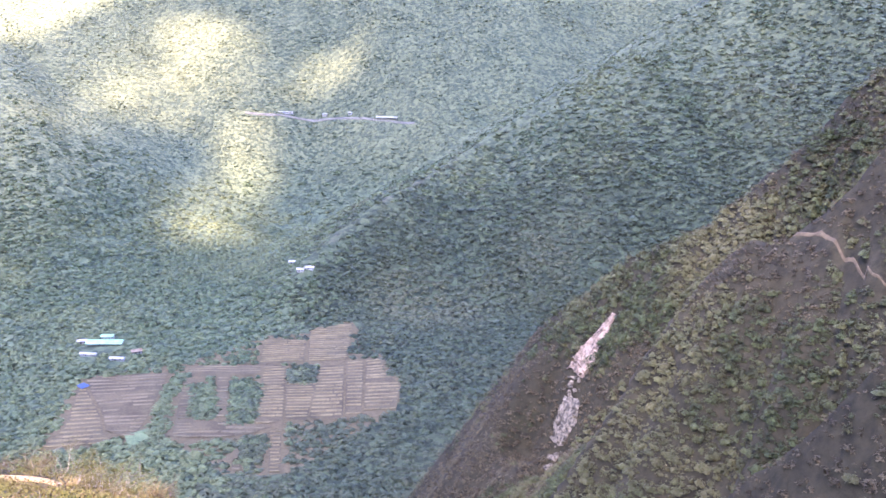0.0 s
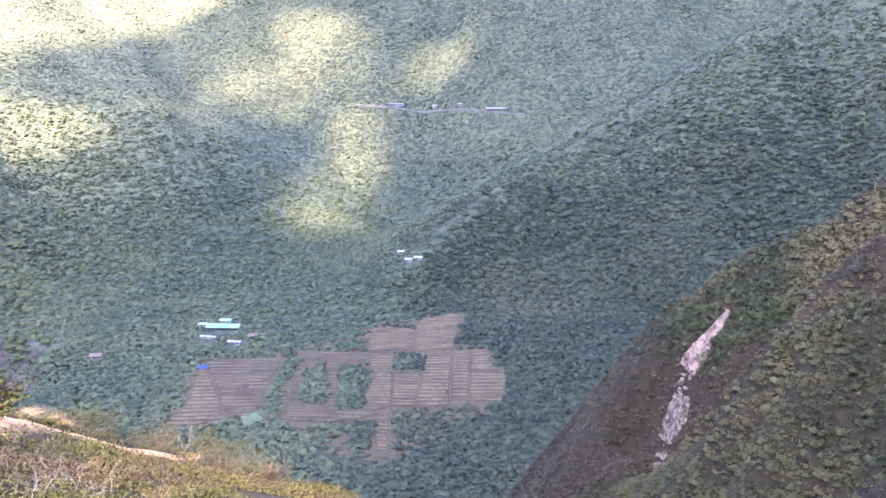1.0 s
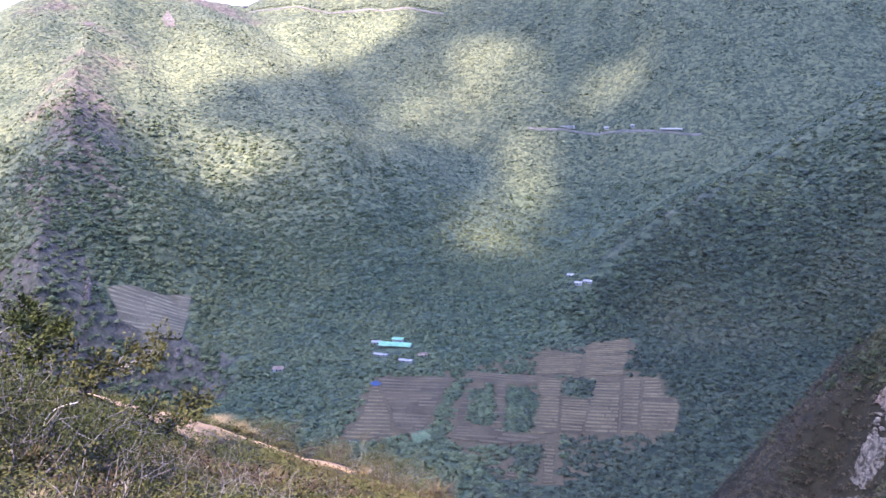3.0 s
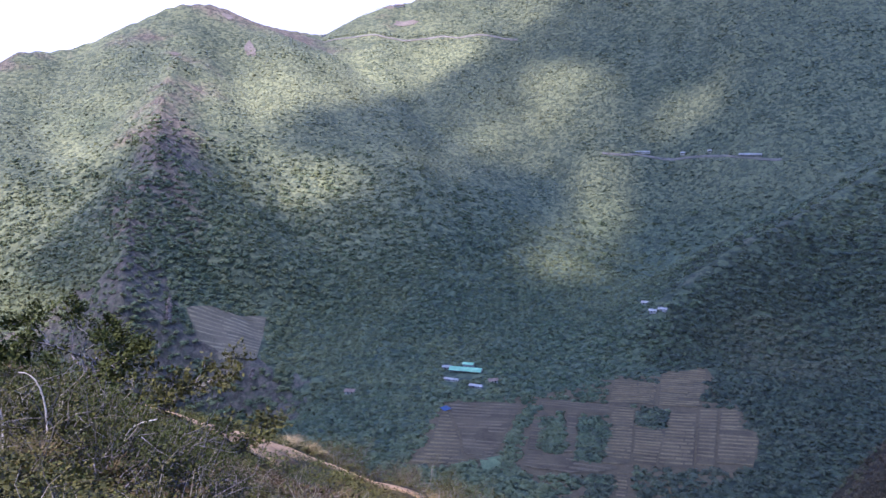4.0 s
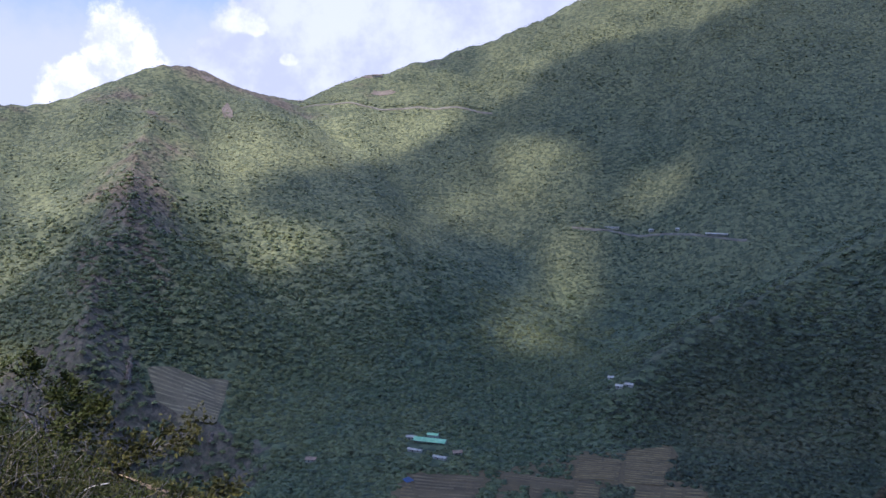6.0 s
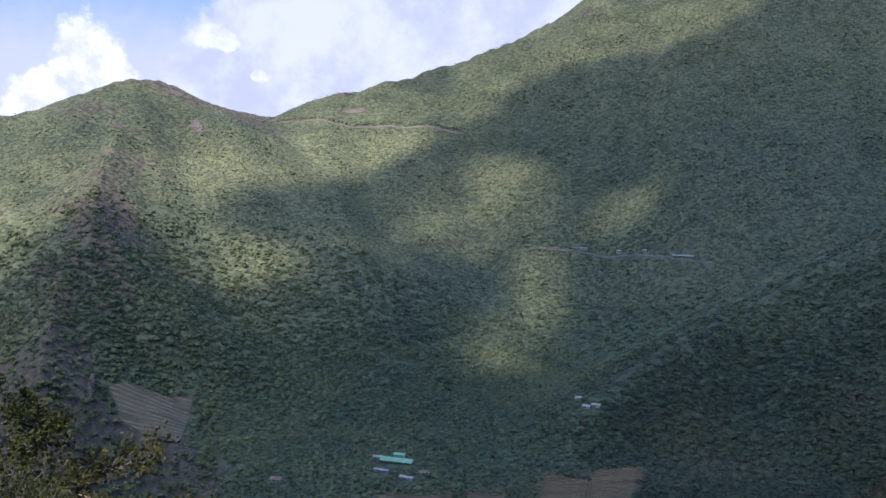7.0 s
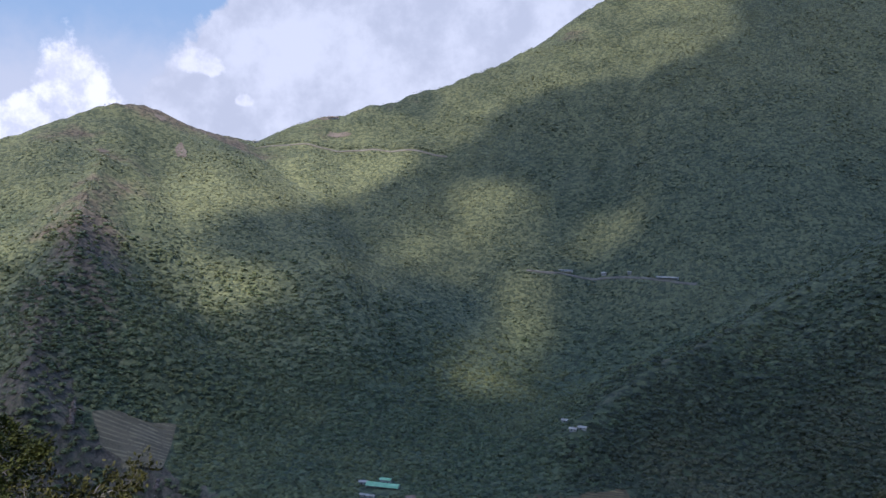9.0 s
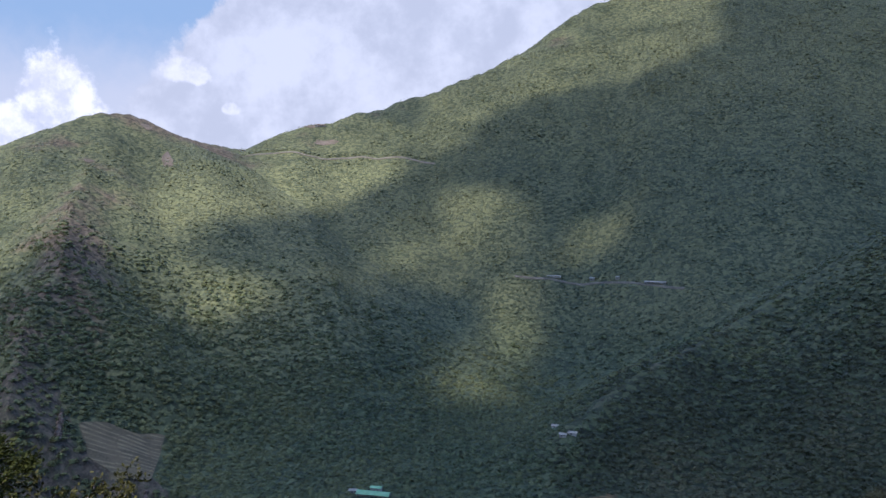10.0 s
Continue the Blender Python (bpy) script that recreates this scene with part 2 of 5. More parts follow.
def land_material():
    m, n, shade, place = surface("earth_and_rock", 0.95, 0.15)
    dry = n.add("ShaderNodeAttribute")
    dry.attribute_name = "dry"
    rock = n.add("ShaderNodeAttribute")
    rock.attribute_name = "rock"
    small, big = n.noise(place, 0.3, 9, 0.82), n.noise(place, 0.03, 4)
    jitter = n.add("ShaderNodeVectorMath", i0=place, i1=n.add("ShaderNodeVectorMath", i0=n.add("ShaderNodeTexNoise", Vector=place, Scale=0.2, Detail=2.0).outputs["Color"], i1=(3.0, 3.0, 3.0)).outputs[0])
    jitter.inputs[1].links[0].from_node.operation = "MULTIPLY"
    crowns = n.add("ShaderNodeTexVoronoi", Vector=jitter, Scale=0.19)
    tufts = n.add("ShaderNodeTexVoronoi", Vector=jitter, Scale=0.45)
    heap = n.math("ADD", n.math("MULTIPLY", n.math("SUBTRACT", 1.0, crowns.outputs["Distance"]), 1.0), n.math("MULTIPLY", n.math("SUBTRACT", 1.0, tufts.outputs["Distance"]), 0.4))
    each = n.add("ShaderNodeSeparateXYZ", Vector=crowns.outputs["Color"]).outputs[0]
    cover = n.math("ADD", n.math("MULTIPLY", small, 0.45), n.math("MULTIPLY", each, 0.55))
    green = n.mix(n.ramp(cover, 0.2, 0.8), (0.034, 0.042, 0.019), (0.090, 0.104, 0.042))
    wooded = n.add("ShaderNodeAttribute")
    wooded.attribute_name = "wooded"
    # the near brown is kept very dark: painted shade between the bushes
    brown = n.mix(n.ramp(small, 0.3, 0.7), (0.008, 0.0075, 0.0035), (0.034, 0.030, 0.013))
    brown = n.mix(wooded.outputs["Fac"], brown, n.mix(n.ramp(cover, 0.2, 0.8), (0.050, 0.041, 0.023), (0.130, 0.104, 0.058)))
    run = n.add("ShaderNodeVectorMath", i0=place, i1=(0.16, 0.16, 0.012))
    run.operation = "MULTIPLY"
    streak = n.math("ADD", n.math("MULTIPLY", n.noise(run.outputs[0], 1.0, 5, 0.7), 0.65), n.math("MULTIPLY", small, 0.35))
    stone = n.mix(n.ramp(streak, 0.38, 0.64), (0.030, 0.026, 0.017), (0.128, 0.104, 0.064))
    meadow = n.add("ShaderNodeAttribute")
    meadow.attribute_name = "meadow"
    grass = n.mix(n.ramp(cover, 0.2, 0.8), (0.052, 0.060, 0.027), (0.128, 0.132, 0.052))
    green = n.mix(n.math("MULTIPLY", meadow.outputs["Fac"], n.ramp(n.noise(place, 0.012, 4), 0.1, 0.5)), green, grass)
    # painted shade: the ground of the middle ridge gets a darker green
    in_shade = n.add("ShaderNodeAttribute")
    in_shade.attribute_name = "ridge_shade"
    green = n.mix(in_shade.outputs["Fac"], green, n.mix(n.ramp(cover, 0.2, 0.8), (0.022, 0.027, 0.012), (0.062, 0.070, 0.026)))
    where = n.math("ADD", dry.outputs["Fac"], n.math("MULTIPLY", n.math("SUBTRACT", big, 0.5), 0.9))
    colour = n.mix(n.ramp(where, 0.3, 0.75), green, brown)
    bare = n.math("ADD", rock.outputs["Fac"], n.math("MULTIPLY", n.math("SUBTRACT", small, 0.5), 1.0))
    colour = n.mix(n.ramp(bare, 0.45, 0.75), colour, stone)
    tilled = n.add("ShaderNodeAttribute")
    tilled.attribute_name = "tilled"
    edge = n.ramp(n.math("ADD", tilled.outputs["Fac"], n.math("MULTIPLY", n.math("SUBTRACT", n.noise(place, 0.12, 4), 0.5), 0.5)), 0.4, 0.6)
    colour = n.mix(edge, colour, n.mix(n.ramp(small, 0.3, 0.7), (0.064, 0.046, 0.017), (0.118, 0.088, 0.034)))
    n.put(shade, "Base Color", colour)
    relief = n.math("ADD", n.math("MULTIPLY", small, 0.45), n.math("MULTIPLY", n.math("MULTIPLY", heap, wooded.outputs["Fac"]), 1.15))
    bump(n, shade, relief, 0.45, 1.6)
    return m


EARTH = land_material()
FOREST = leafy("forest_leaves", (0.040, 0.050, 0.020), (0.106, 0.130, 0.044), (0.142, 0.142, 0.043), 0.10, 0.12, 0.45, 0.6, True)
# darker copy of FOREST, with the middle ridge's shade in the leaf colour
SHADED_FOREST = leafy("shaded_forest_leaves", (0.026, 0.031, 0.014), (0.074, 0.086, 0.031), (0.094, 0.090, 0.034), 0.10, 0.12, 0.45, 0.6, True)
HEATH = leafy("upland_leaves", (0.054, 0.065, 0.029), (0.100, 0.118, 0.049), (0.120, 0.120, 0.045), 0.06, 0.12, 0.45, 0.8, True)
# SCRUB and DRY: near-black tones paint the shade of gaps into the leaves
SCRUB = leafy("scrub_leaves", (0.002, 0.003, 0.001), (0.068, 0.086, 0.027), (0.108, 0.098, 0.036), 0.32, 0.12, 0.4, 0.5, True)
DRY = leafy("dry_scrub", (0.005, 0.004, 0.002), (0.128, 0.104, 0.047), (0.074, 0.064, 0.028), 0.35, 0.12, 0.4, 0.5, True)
GRASS = leafy("dry_grass_blades", (0.05, 0.036, 0.012), (0.165, 0.122, 0.045), (0.085, 0.07, 0.022), 1.2, 0.06)
# BUSH and OLIVE: dark tones near black, gap shade painted in with leaf colour
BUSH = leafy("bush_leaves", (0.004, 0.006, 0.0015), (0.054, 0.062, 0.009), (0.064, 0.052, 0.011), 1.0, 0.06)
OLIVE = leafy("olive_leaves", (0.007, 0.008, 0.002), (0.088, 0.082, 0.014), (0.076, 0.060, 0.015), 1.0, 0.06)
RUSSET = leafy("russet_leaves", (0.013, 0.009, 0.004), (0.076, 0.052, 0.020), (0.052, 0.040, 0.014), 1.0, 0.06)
STRAW = mottled("straw_tuft", (0.095, 0.073, 0.029), (0.185, 0.148, 0.065), 3, 20)
TWIG = mottled("bare_twigs", (0.055, 0.046, 0.028), (0.215, 0.185, 0.125), 4, 30)
BLEACHED = mottled("bleached_stalk", (0.30, 0.26, 0.18), (0.52, 0.46, 0.34), 4, 30)
BARK = mottled("dark_bark", (0.05, 0.042, 0.035), (0.16, 0.14, 0.12), 4, 30)
PATH = mottled("trodden_earth", (0.125, 0.078, 0.030), (0.265, 0.178, 0.080), 0.9, 5.0, relief=0.08)
TRAIL_EARTH = mottled("trail_earth", (0.050, 0.038, 0.017), (0.088, 0.068, 0.033), 0.7, 6.0, relief=0.03)
ROAD = mottled("gravel_road", (0.085, 0.076, 0.046), (0.16, 0.142, 0.09), 0.1, 1.5)
SOIL = mottled("ploughed_soil", (0.054, 0.039, 0.014), (0.095, 0.071, 0.026), 0.05, 0.7, relief=0.2)
BED = mottled("dry_planting_bed", (0.090, 0.066, 0.022), (0.175, 0.132, 0.047), 0.12, 1.2, relief=0.15)
DUSTY = mottled("dusty_bed", (0.084, 0.063, 0.025), (0.142, 0.110, 0.046), 0.06, 0.9, relief=0.15)
GREY_SOIL = mottled("dry_grey_soil", (0.070, 0.060, 0.028), (0.115, 0.098, 0.047), 0.05, 0.7, relief=0.2)
GREY_BED = mottled("dry_grey_bed", (0.110, 0.094, 0.044), (0.180, 0.153, 0.074), 0.08, 0.9, relief=0.15)
MEADOW = mottled("meadow", (0.07, 0.09, 0.03), (0.15, 0.17, 0.06), 0.1, 0.8)
PALE_ROCK = mottled("pale_rock", (0.052, 0.040, 0.024), (0.225, 0.175, 0.115), 0.3, 0.9, relief=0.5)
GREY_ROCK = mottled("grey_rock", (0.022, 0.020, 0.012), (0.165, 0.145, 0.095), 0.45, 1.0, relief=0.5)
PLASTER = mottled("whitewash", (0.24, 0.225, 0.155), (0.37, 0.345, 0.245), 0.3, 3)
TEAL_ROOF = mottled("painted_sheet_roof", (0.18, 0.33, 0.14), (0.28, 0.44, 0.21), 0.2, 3, 0.85)
WHITE_ROOF = mottled("sheet_metal_roof", (0.20, 0.187, 0.12), (0.37, 0.345, 0.235), 0.2, 3, 0.6)
TILE_ROOF = mottled("clay_roof", (0.14, 0.095, 0.05), (0.25, 0.18, 0.10), 0.2, 3)
DARK = mottled("shaded_opening", (0.02, 0.02, 0.022), (0.05, 0.05, 0.055), 0.5, 4)
BLUE = mottled("blue_tarpaulin", (0.035, 0.050, 0.085), (0.060, 0.085, 0.135), 0.4, 3)


def cloud_material():
    m = bpy.data.materials.new("cloud_white")
    m.use_nodes = True
    n = Nodes(m.node_tree)
    place = n.add("ShaderNodeNewGeometry").outputs["Position"]
    heavy = n.add("ShaderNodeAttribute")
    heavy.attribute_name = "heavy"
    tone = n.mix(n.noise(place, 0.01), (0.84, 0.85, 0.88), (0.93, 0.93, 0.93))
    tone = n.mix(heavy.outputs["Fac"], tone, (0.20, 0.22, 0.25))
    both = n.add("ShaderNodeMixShader", i0=0.75, i1=n.add("ShaderNodeBsdfDiffuse", Color=tone), i2=n.add("ShaderNodeBsdfTranslucent", Color=tone))
    thin = n.add("ShaderNodeAttribute")
    thin.attribute_name = "thin"
    n.add("ShaderNodeOutputMaterial", Surface=n.add("ShaderNodeMixShader", i0=thin.outputs["Fac"], i1=both, i2=n.add("ShaderNodeBsdfTransparent")))
    return m


CLOUD = cloud_material()


# ---- mesh helpers ----
def raw_mesh(name, verts, tris, material, smooth=False):
    verts, tris = np.asarray(verts, np.float32), np.asarray(tris, np.int32)
    me = bpy.data.meshes.new(name)
    me.vertices.add(len(verts))
    me.vertices.foreach_set("co", verts.ravel())
    k = tris.shape[1]
    me.loops.add(tris.size)
    me.loops.foreach_set("vertex_index", tris.ravel())
    me.polygons.add(len(tris))
    me.polygons.foreach_set("loop_start", np.arange(0, tris.size, k, dtype=np.int32))
    me.polygons.foreach_set("use_smooth", np.full(len(tris), smooth))
    me.update(calc_edges=True)
    me.materials.append(material)
    return me


def part(name, me, parent, label=""):
    ob = new(name, me)
    ob.parent = parent
    if label:
        ob["label"] = label
    return ob


def base(name, x, y, z, turn=0.0, **tags):
    ob = new(name)
    ob.matrix_basis = pose(x, y, z, 0, 0, turn)
    ob.empty_display_size = 0.5
    return tagged(ob, **tags)


def height(x, y):
    return float(land(np.array([x]), np.array([y]))[0])


def inside(poly, x, y):
    """Whether places lie in a polygon of the plan."""
    hit = np.zeros(np.shape(x), bool)
    for (ax, ay), (bx, by) in zip(poly, poly[1:] + poly[:1]):
        if ay != by:
            hit ^= ((ay > y) != (by > y)) & (x < (bx - ax) * (y - ay) / (by - ay) + ax)
    return hit


# ---- plan of the fields ----
PLOTS = [
    [(-159, 738), (-120, 736), (-114, 683), (-152, 679)],
    [(-120, 756), (-80, 777), (-78, 688), (-111, 683)],
    [(-101, 680), (-79, 684), (-69, 580), (-94, 579)],
    [(-77.5, 685), (-62.5, 690), (-55.5, 587), (-67.5, 582)],
    [(-61, 691), (-46, 688), (-43, 660), (-28, 639), (-30, 593), (-54, 588)],
    [(-147, 676), (-128, 677), (-113, 578), (-132, 567)],
    [(-122, 641), (-97, 642), (-95.5, 579), (-112, 578)],
    [(-210, 673), (-151, 678), (-145, 657), (-206, 651)],
    [(-207, 649), (-196, 649), (-174, 552), (-186, 545)],
    [(-181, 655), (-171, 655), (-155, 575), (-164, 575)],
    [(-188, 575), (-115, 570), (-134, 556), (-156, 548), (-178, 542)],
    [(-223, 661), (-286, 642), (-248, 581), (-235, 555), (-212, 544), (-214, 587)],
    [(-288, 641), (-249, 579), (-236, 552), (-224, 539), (-272, 525), (-267, 559)],
    [(-120, 563), (-112, 567), (-101, 501), (-109, 501)],
    [(-140, 536), (-134, 537), (-128, 504), (-134, 504)],
]
GROVES = [[(-199, 632), (-195, 638), (-176, 634), (-172, 618), (-163, 575), (-181, 573), (-192, 602)],
          [(-166, 641), (-154, 648), (-139, 635), (-136, 614), (-133, 586), (-137, 571), (-153, 568), (-158, 604)],
          [(-124, 671), (-102, 678), (-99, 654), (-104, 638), (-120, 642)], [(-238, 534), (-230, 542), (-218, 528), (-224, 516)],
          [(-137, 552), (-122, 555), (-115, 541), (-122, 503), (-133, 517)]]      # trees that stand among the fields
HEDGE = [(-209, 654), (-210, 637), (-209, 601), (-206, 574), (-200, 548)]
BENCH = [(-590, 667), (-580, 694), (-573, 689), (-544, 742), (-500, 656), (-531, 638), (-536, 646), (-558, 643)]
FARMLAND = [(-159, 738), (-120, 756), (-80, 777), (-46, 688), (-28, 639), (-30, 593), (-101, 501), (-140, 504), (-186, 543), (-224, 535), (-275, 525), (-290, 642), (-215, 675)]
CLIFF = [(-800, 600), (-793, 612), (-705, 610), (-612, 680), (-595, 662), (-570, 646), (-532, 632), (-487, 652), (-397, 650), (-420, 600),
         (-522, 590), (-560, 565), (-632, 560), (-763, 570)]
GRASSY = [(-220, 549), (-207, 561), (-197, 543), (-211, 532)]
YARDS = [(-296, 708, 19), (-300, 683, 9), (-272, 674, 9), (-157, 880, 6), (-141, 839, 6), (-134, 843, 6), (-384, 638, 7),
         (-258, 1417, 13), (-192, 1414, 6), (-148, 1410, 6), (-86, 1383, 16)]
ROAD_LINE = [(-322, 1404), (-272, 1417), (-245, 1421), (-192, 1414), (-148, 1409), (-102, 1389), (-69, 1379), (-40, 1372)]
TOP_ROAD = [(-1016, 1600), (-961, 1639), (-900, 1644), (-846, 1647), (-734, 1699), (-630, 1703), (-568, 1710)]
TRAIL = [(75.1, 173.5), (75.6, 170.5), (76.6, 167.2), (77.1, 165), (77.3, 157.7), (77.8, 151.6), (75.5, 140.6), (76.2, 136.4)]


def line_distance(line, x, y):
    return along(np.array([(a, b, 0, 0) for a, b in line], float), x, y)[0]


# ---- the ground: one sheet out to the horizon ----
def make_ground():
    az = np.radians(np.concatenate([np.arange(-34, 2, 0.18), np.arange(2, 60, 0.25), np.arange(60, 326, 3.8)]))
    steps = [np.exp(np.arange(math.log(a), math.log(b) - 1e-6, c)) for a, b, c in ((0.8, 60, 0.03), (60, 450, 0.010), (450, 1400, 0.014), (1400, 2500, 0.008), (2500, 4900, 0.05))]
    r = np.concatenate([[0.0], *steps, [4900.0]])
    a, d = np.meshgrid(az, r, indexing="ij")
    x, y = -d * np.sin(a), d * np.cos(a)
    z = land(x, y)
    na, nr = a.shape
    i = np.arange(na * nr).reshape(na, nr)
    j = np.roll(i, -1, 0)
    quads = np.stack([i[:, :-1], i[:, 1:], j[:, 1:], j[:, :-1]], -1).reshape(-1, 4)
    me = raw_mesh("ground", np.stack([x, y, z], -1).reshape(-1, 3), quads, EARTH, True)
    dry, rock = dryness(x, y), bareness(x, y)
    for name, value in (("dry", dry), ("rock", rock), ("meadow", np.clip((z - 70) / 90, 0, 1) * (d > 560)), ("tilled", inside(FARMLAND, x, y).astype(float)), ("ridge_shade", ridge_shade(x, y)), ("wooded", (d > 470) * (1 - 0.7 * np.clip(rock, 0, 1)) * ~inside(FARMLAND, x, y))):
        me.attributes.new(name, "FLOAT", "POINT").data.foreach_set("value", value.astype(np.float32).ravel())
    return tagged(new("ground", me), "green and dry brown mountain valley ground", "terrain", kind="structure")


def slope_at(x, y, e=4.0):
    return np.hypot(land(x + e, y) - land(x - e, y), land(x, y + e) - land(x, y - e)) / (2 * e)


def dryness(x, y):
    r = np.hypot(x, y)
    near = np.clip((470 - r) / 40, 0, 1) * (0.95 + 0.35 * fbm(x, y, 30, 4))
    d, s, z, _ = along(PYRAMID, x, y)
    crest = np.clip(1 - d / 130, 0, 1) * (0.55 + 0.9 * fbm(x, y, 50, 3))
    d, s, z, _ = along(MAIN, x, y)
    top = np.clip(1 - d / 260, 0, 1) * np.where(x < -850, 0.95, 0.7) * (0.5 + fbm(x, y, 120, 3))
    d = along(MIDDLE, x, y)[0]
    brow = np.clip(1.5 - d / 7, 0, 1) * 0.4
    top = np.maximum(top, 0.85 * inside(FARMLAND, x, y))
    return np.clip(np.maximum(near, np.maximum(np.maximum(crest, brow), top) * (r > 470)), 0, 1)


def ridge_shade(x, y):
    """How far the shade of the middle ridge is painted into its growth, 0 to 1."""
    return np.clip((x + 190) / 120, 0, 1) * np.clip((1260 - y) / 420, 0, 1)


def on_cliff(x, y):
    return inside(CLIFF, x + 45 * fbm(x, y, 50, 3), y + 60 * fbm(x + 500, y, 50, 3))


def bareness(x, y):
    d, _, _, w = along(GORGE, x, y)
    gorge = np.clip(1.2 - d / (w * 1.0), 0, 1) * 0.62 * np.clip((-x - 400) / 60, 0, 1)
    steep = np.clip((slope_at(x, y) - 1.15) * 1.6, 0, 0.75) * (np.hypot(x, y) > 60)
    gorge = np.maximum(gorge, 0.66 * on_cliff(x, y))
    return np.maximum(gorge, steep * np.where(np.hypot(x, y) < 470, 0.35, 0.8))


make_ground()


# ---- plants in masses ----
def dome(rng, rough, sides=5):
    """A low lumpy crown."""
    ring = np.arange(sides) * math.tau / sides
    v = [(0, 0, 0.62)]
    for level, reach in ((0.38, 0.40), (0.02, 0.52)):
        v += [(math.cos(t + level) * reach, math.sin(t + level) * reach, level) for t in ring]
    count = len(v)
    v = np.array(v) * (1 + rough * (rng.random((count, 1)) - 0.5)) + rng.normal(0, rough * 0.09, (count, 3))
    t = [(0, 1 + k, 1 + (k + 1) % sides) for k in range(sides)]
    for k in range(sides):
        a, b = 1 + k, 1 + (k + 1) % sides
        t += [(a, a + sides, b + sides), (a, b + sides, b)]
    return v, np.array(t)


def tuft(rng, count, size, core=0.7):
    """A crown ringed by leaf sprays that stick out of it."""
    v, t = dome(rng, 0.7)
    if core:
        v = v * core
    else:
        v, t = np.zeros((0, 3)), np.zeros((0, 3), int)
    for _ in range(count):
        h, a = rng.uniform(0.0, 1.0), rng.uniform(0, math.tau)
        out = np.array([math.cos(a) * math.sqrt(1 - h * h), math.sin(a) * math.sqrt(1 - h * h), h])
        c = out * np.array([0.5, 0.5, 0.58]) * rng.uniform(0.72, 1.08)
        face = out + np.array((0, 0, 0.5)) + rng.normal(0, 0.55, 3)
        u = np.cross(face, rng.normal(size=3))
        u /= np.linalg.norm(u)
        w = np.cross(face, u)
        w /= np.linalg.norm(w)
        s = size * rng.uniform(0.6, 1.35)
        k = len(v)
        v = np.vstack([v, c - u * s - w * s * 0.4, c + u * s * 0.9 - w * s * 0.3, c + u * s * 0.2 + w * s])
        t = np.vstack([t, [(k, k + 1, k + 2)]])
    return v, t


def scatter(name, material, x, y, size, shapes, rng, tall=1.0, sink=0.1, **tags):
    """Many plants joined into one mesh."""
    z = land(x, y)
    vs, ts, tone, run = [], [], [], 0
    pick = rng.integers(0, len(shapes), len(x))
    turn = rng.uniform(0, math.tau, len(x))
    for k, (v, t) in enumerate(shapes):
        m = pick == k
        if not m.any():
            continue
        c, s, w = np.cos(turn[m])[:, None], np.sin(turn[m])[:, None], size[m][:, None]
        h = w * tall * rng.uniform(0.75, 1.3, (m.sum(), 1))
        px = x[m][:, None] + (v[None, :, 0] * c - v[None, :, 1] * s) * w
        py = y[m][:, None] + (v[None, :, 0] * s + v[None, :, 1] * c) * w
        pz = z[m][:, None] - sink * w + v[None, :, 2] * h
        vs.append(np.stack([px, py, pz], -1).reshape(-1, 3))
        ts.append((t[None] + (run + np.arange(m.sum()) * len(v))[:, None, None]).reshape(-1, 3))
        run += m.sum() * len(v)
        tone.append(np.repeat(rng.random(m.sum()), len(v)))
    me = raw_mesh(name, np.vstack(vs), np.vstack(ts), material, True)
    me.attributes.new("plant", "FLOAT", "POINT").data.foreach_set("value", np.concatenate(tone).astype(np.float32))
    ob = new(name, me)
    return tagged(ob, kind="stuff", **tags)


def spread_points(rng, x0, x1, y0, y1, step):
    gx, gy = np.meshgrid(np.arange(x0, x1, step), np.arange(y0, y1, step))
    gx = gx + rng.uniform(-0.5, 0.5, gx.shape) * step
    gy = gy + rng.uniform(-0.5, 0.5, gy.shape) * step
    return gx.ravel(), gy.ravel()


def open_ground(x, y):
    """Places that no tree covers: fields, yards, roads."""
    bare = inside(GRASSY, x, y)
    for plot in PLOTS + [BENCH]:
        for dx, dy in ((0, 0), (2.5, 0), (-2.5, 0), (0, 3.5)):
            bare |= inside(plot, x + dx, y + dy)
    for cx, cy, r in YARDS:
        bare |= np.hypot(x - cx, (y - cy) * 0.8) < r
    bare &= np.hypot((x + 113) / 11, (y - 664) / 18) > 1
    bare |= along(MIDDLE, x, y)[0] < 3.0 + 2.0 * fbm(x, y, 15, 2)
    bare |= (line_distance(ROAD_LINE, x, y) < 3.5) | (line_distance(TOP_ROAD, x, y) < 6)
    return bare


def faces_valley(x, y, e=6.0):
    """Slopes that look towards the viewpoint above the near hillside."""
    gx, gy = (land(x + e, y) - land(x - e, y)) / (2 * e), (land(x, y + e) - land(x, y - e)) / (2 * e)
    r = np.hypot(x, y)
    return (gx * x + gy * y + (EYE_Z - land(x, y))) / r > -0.12


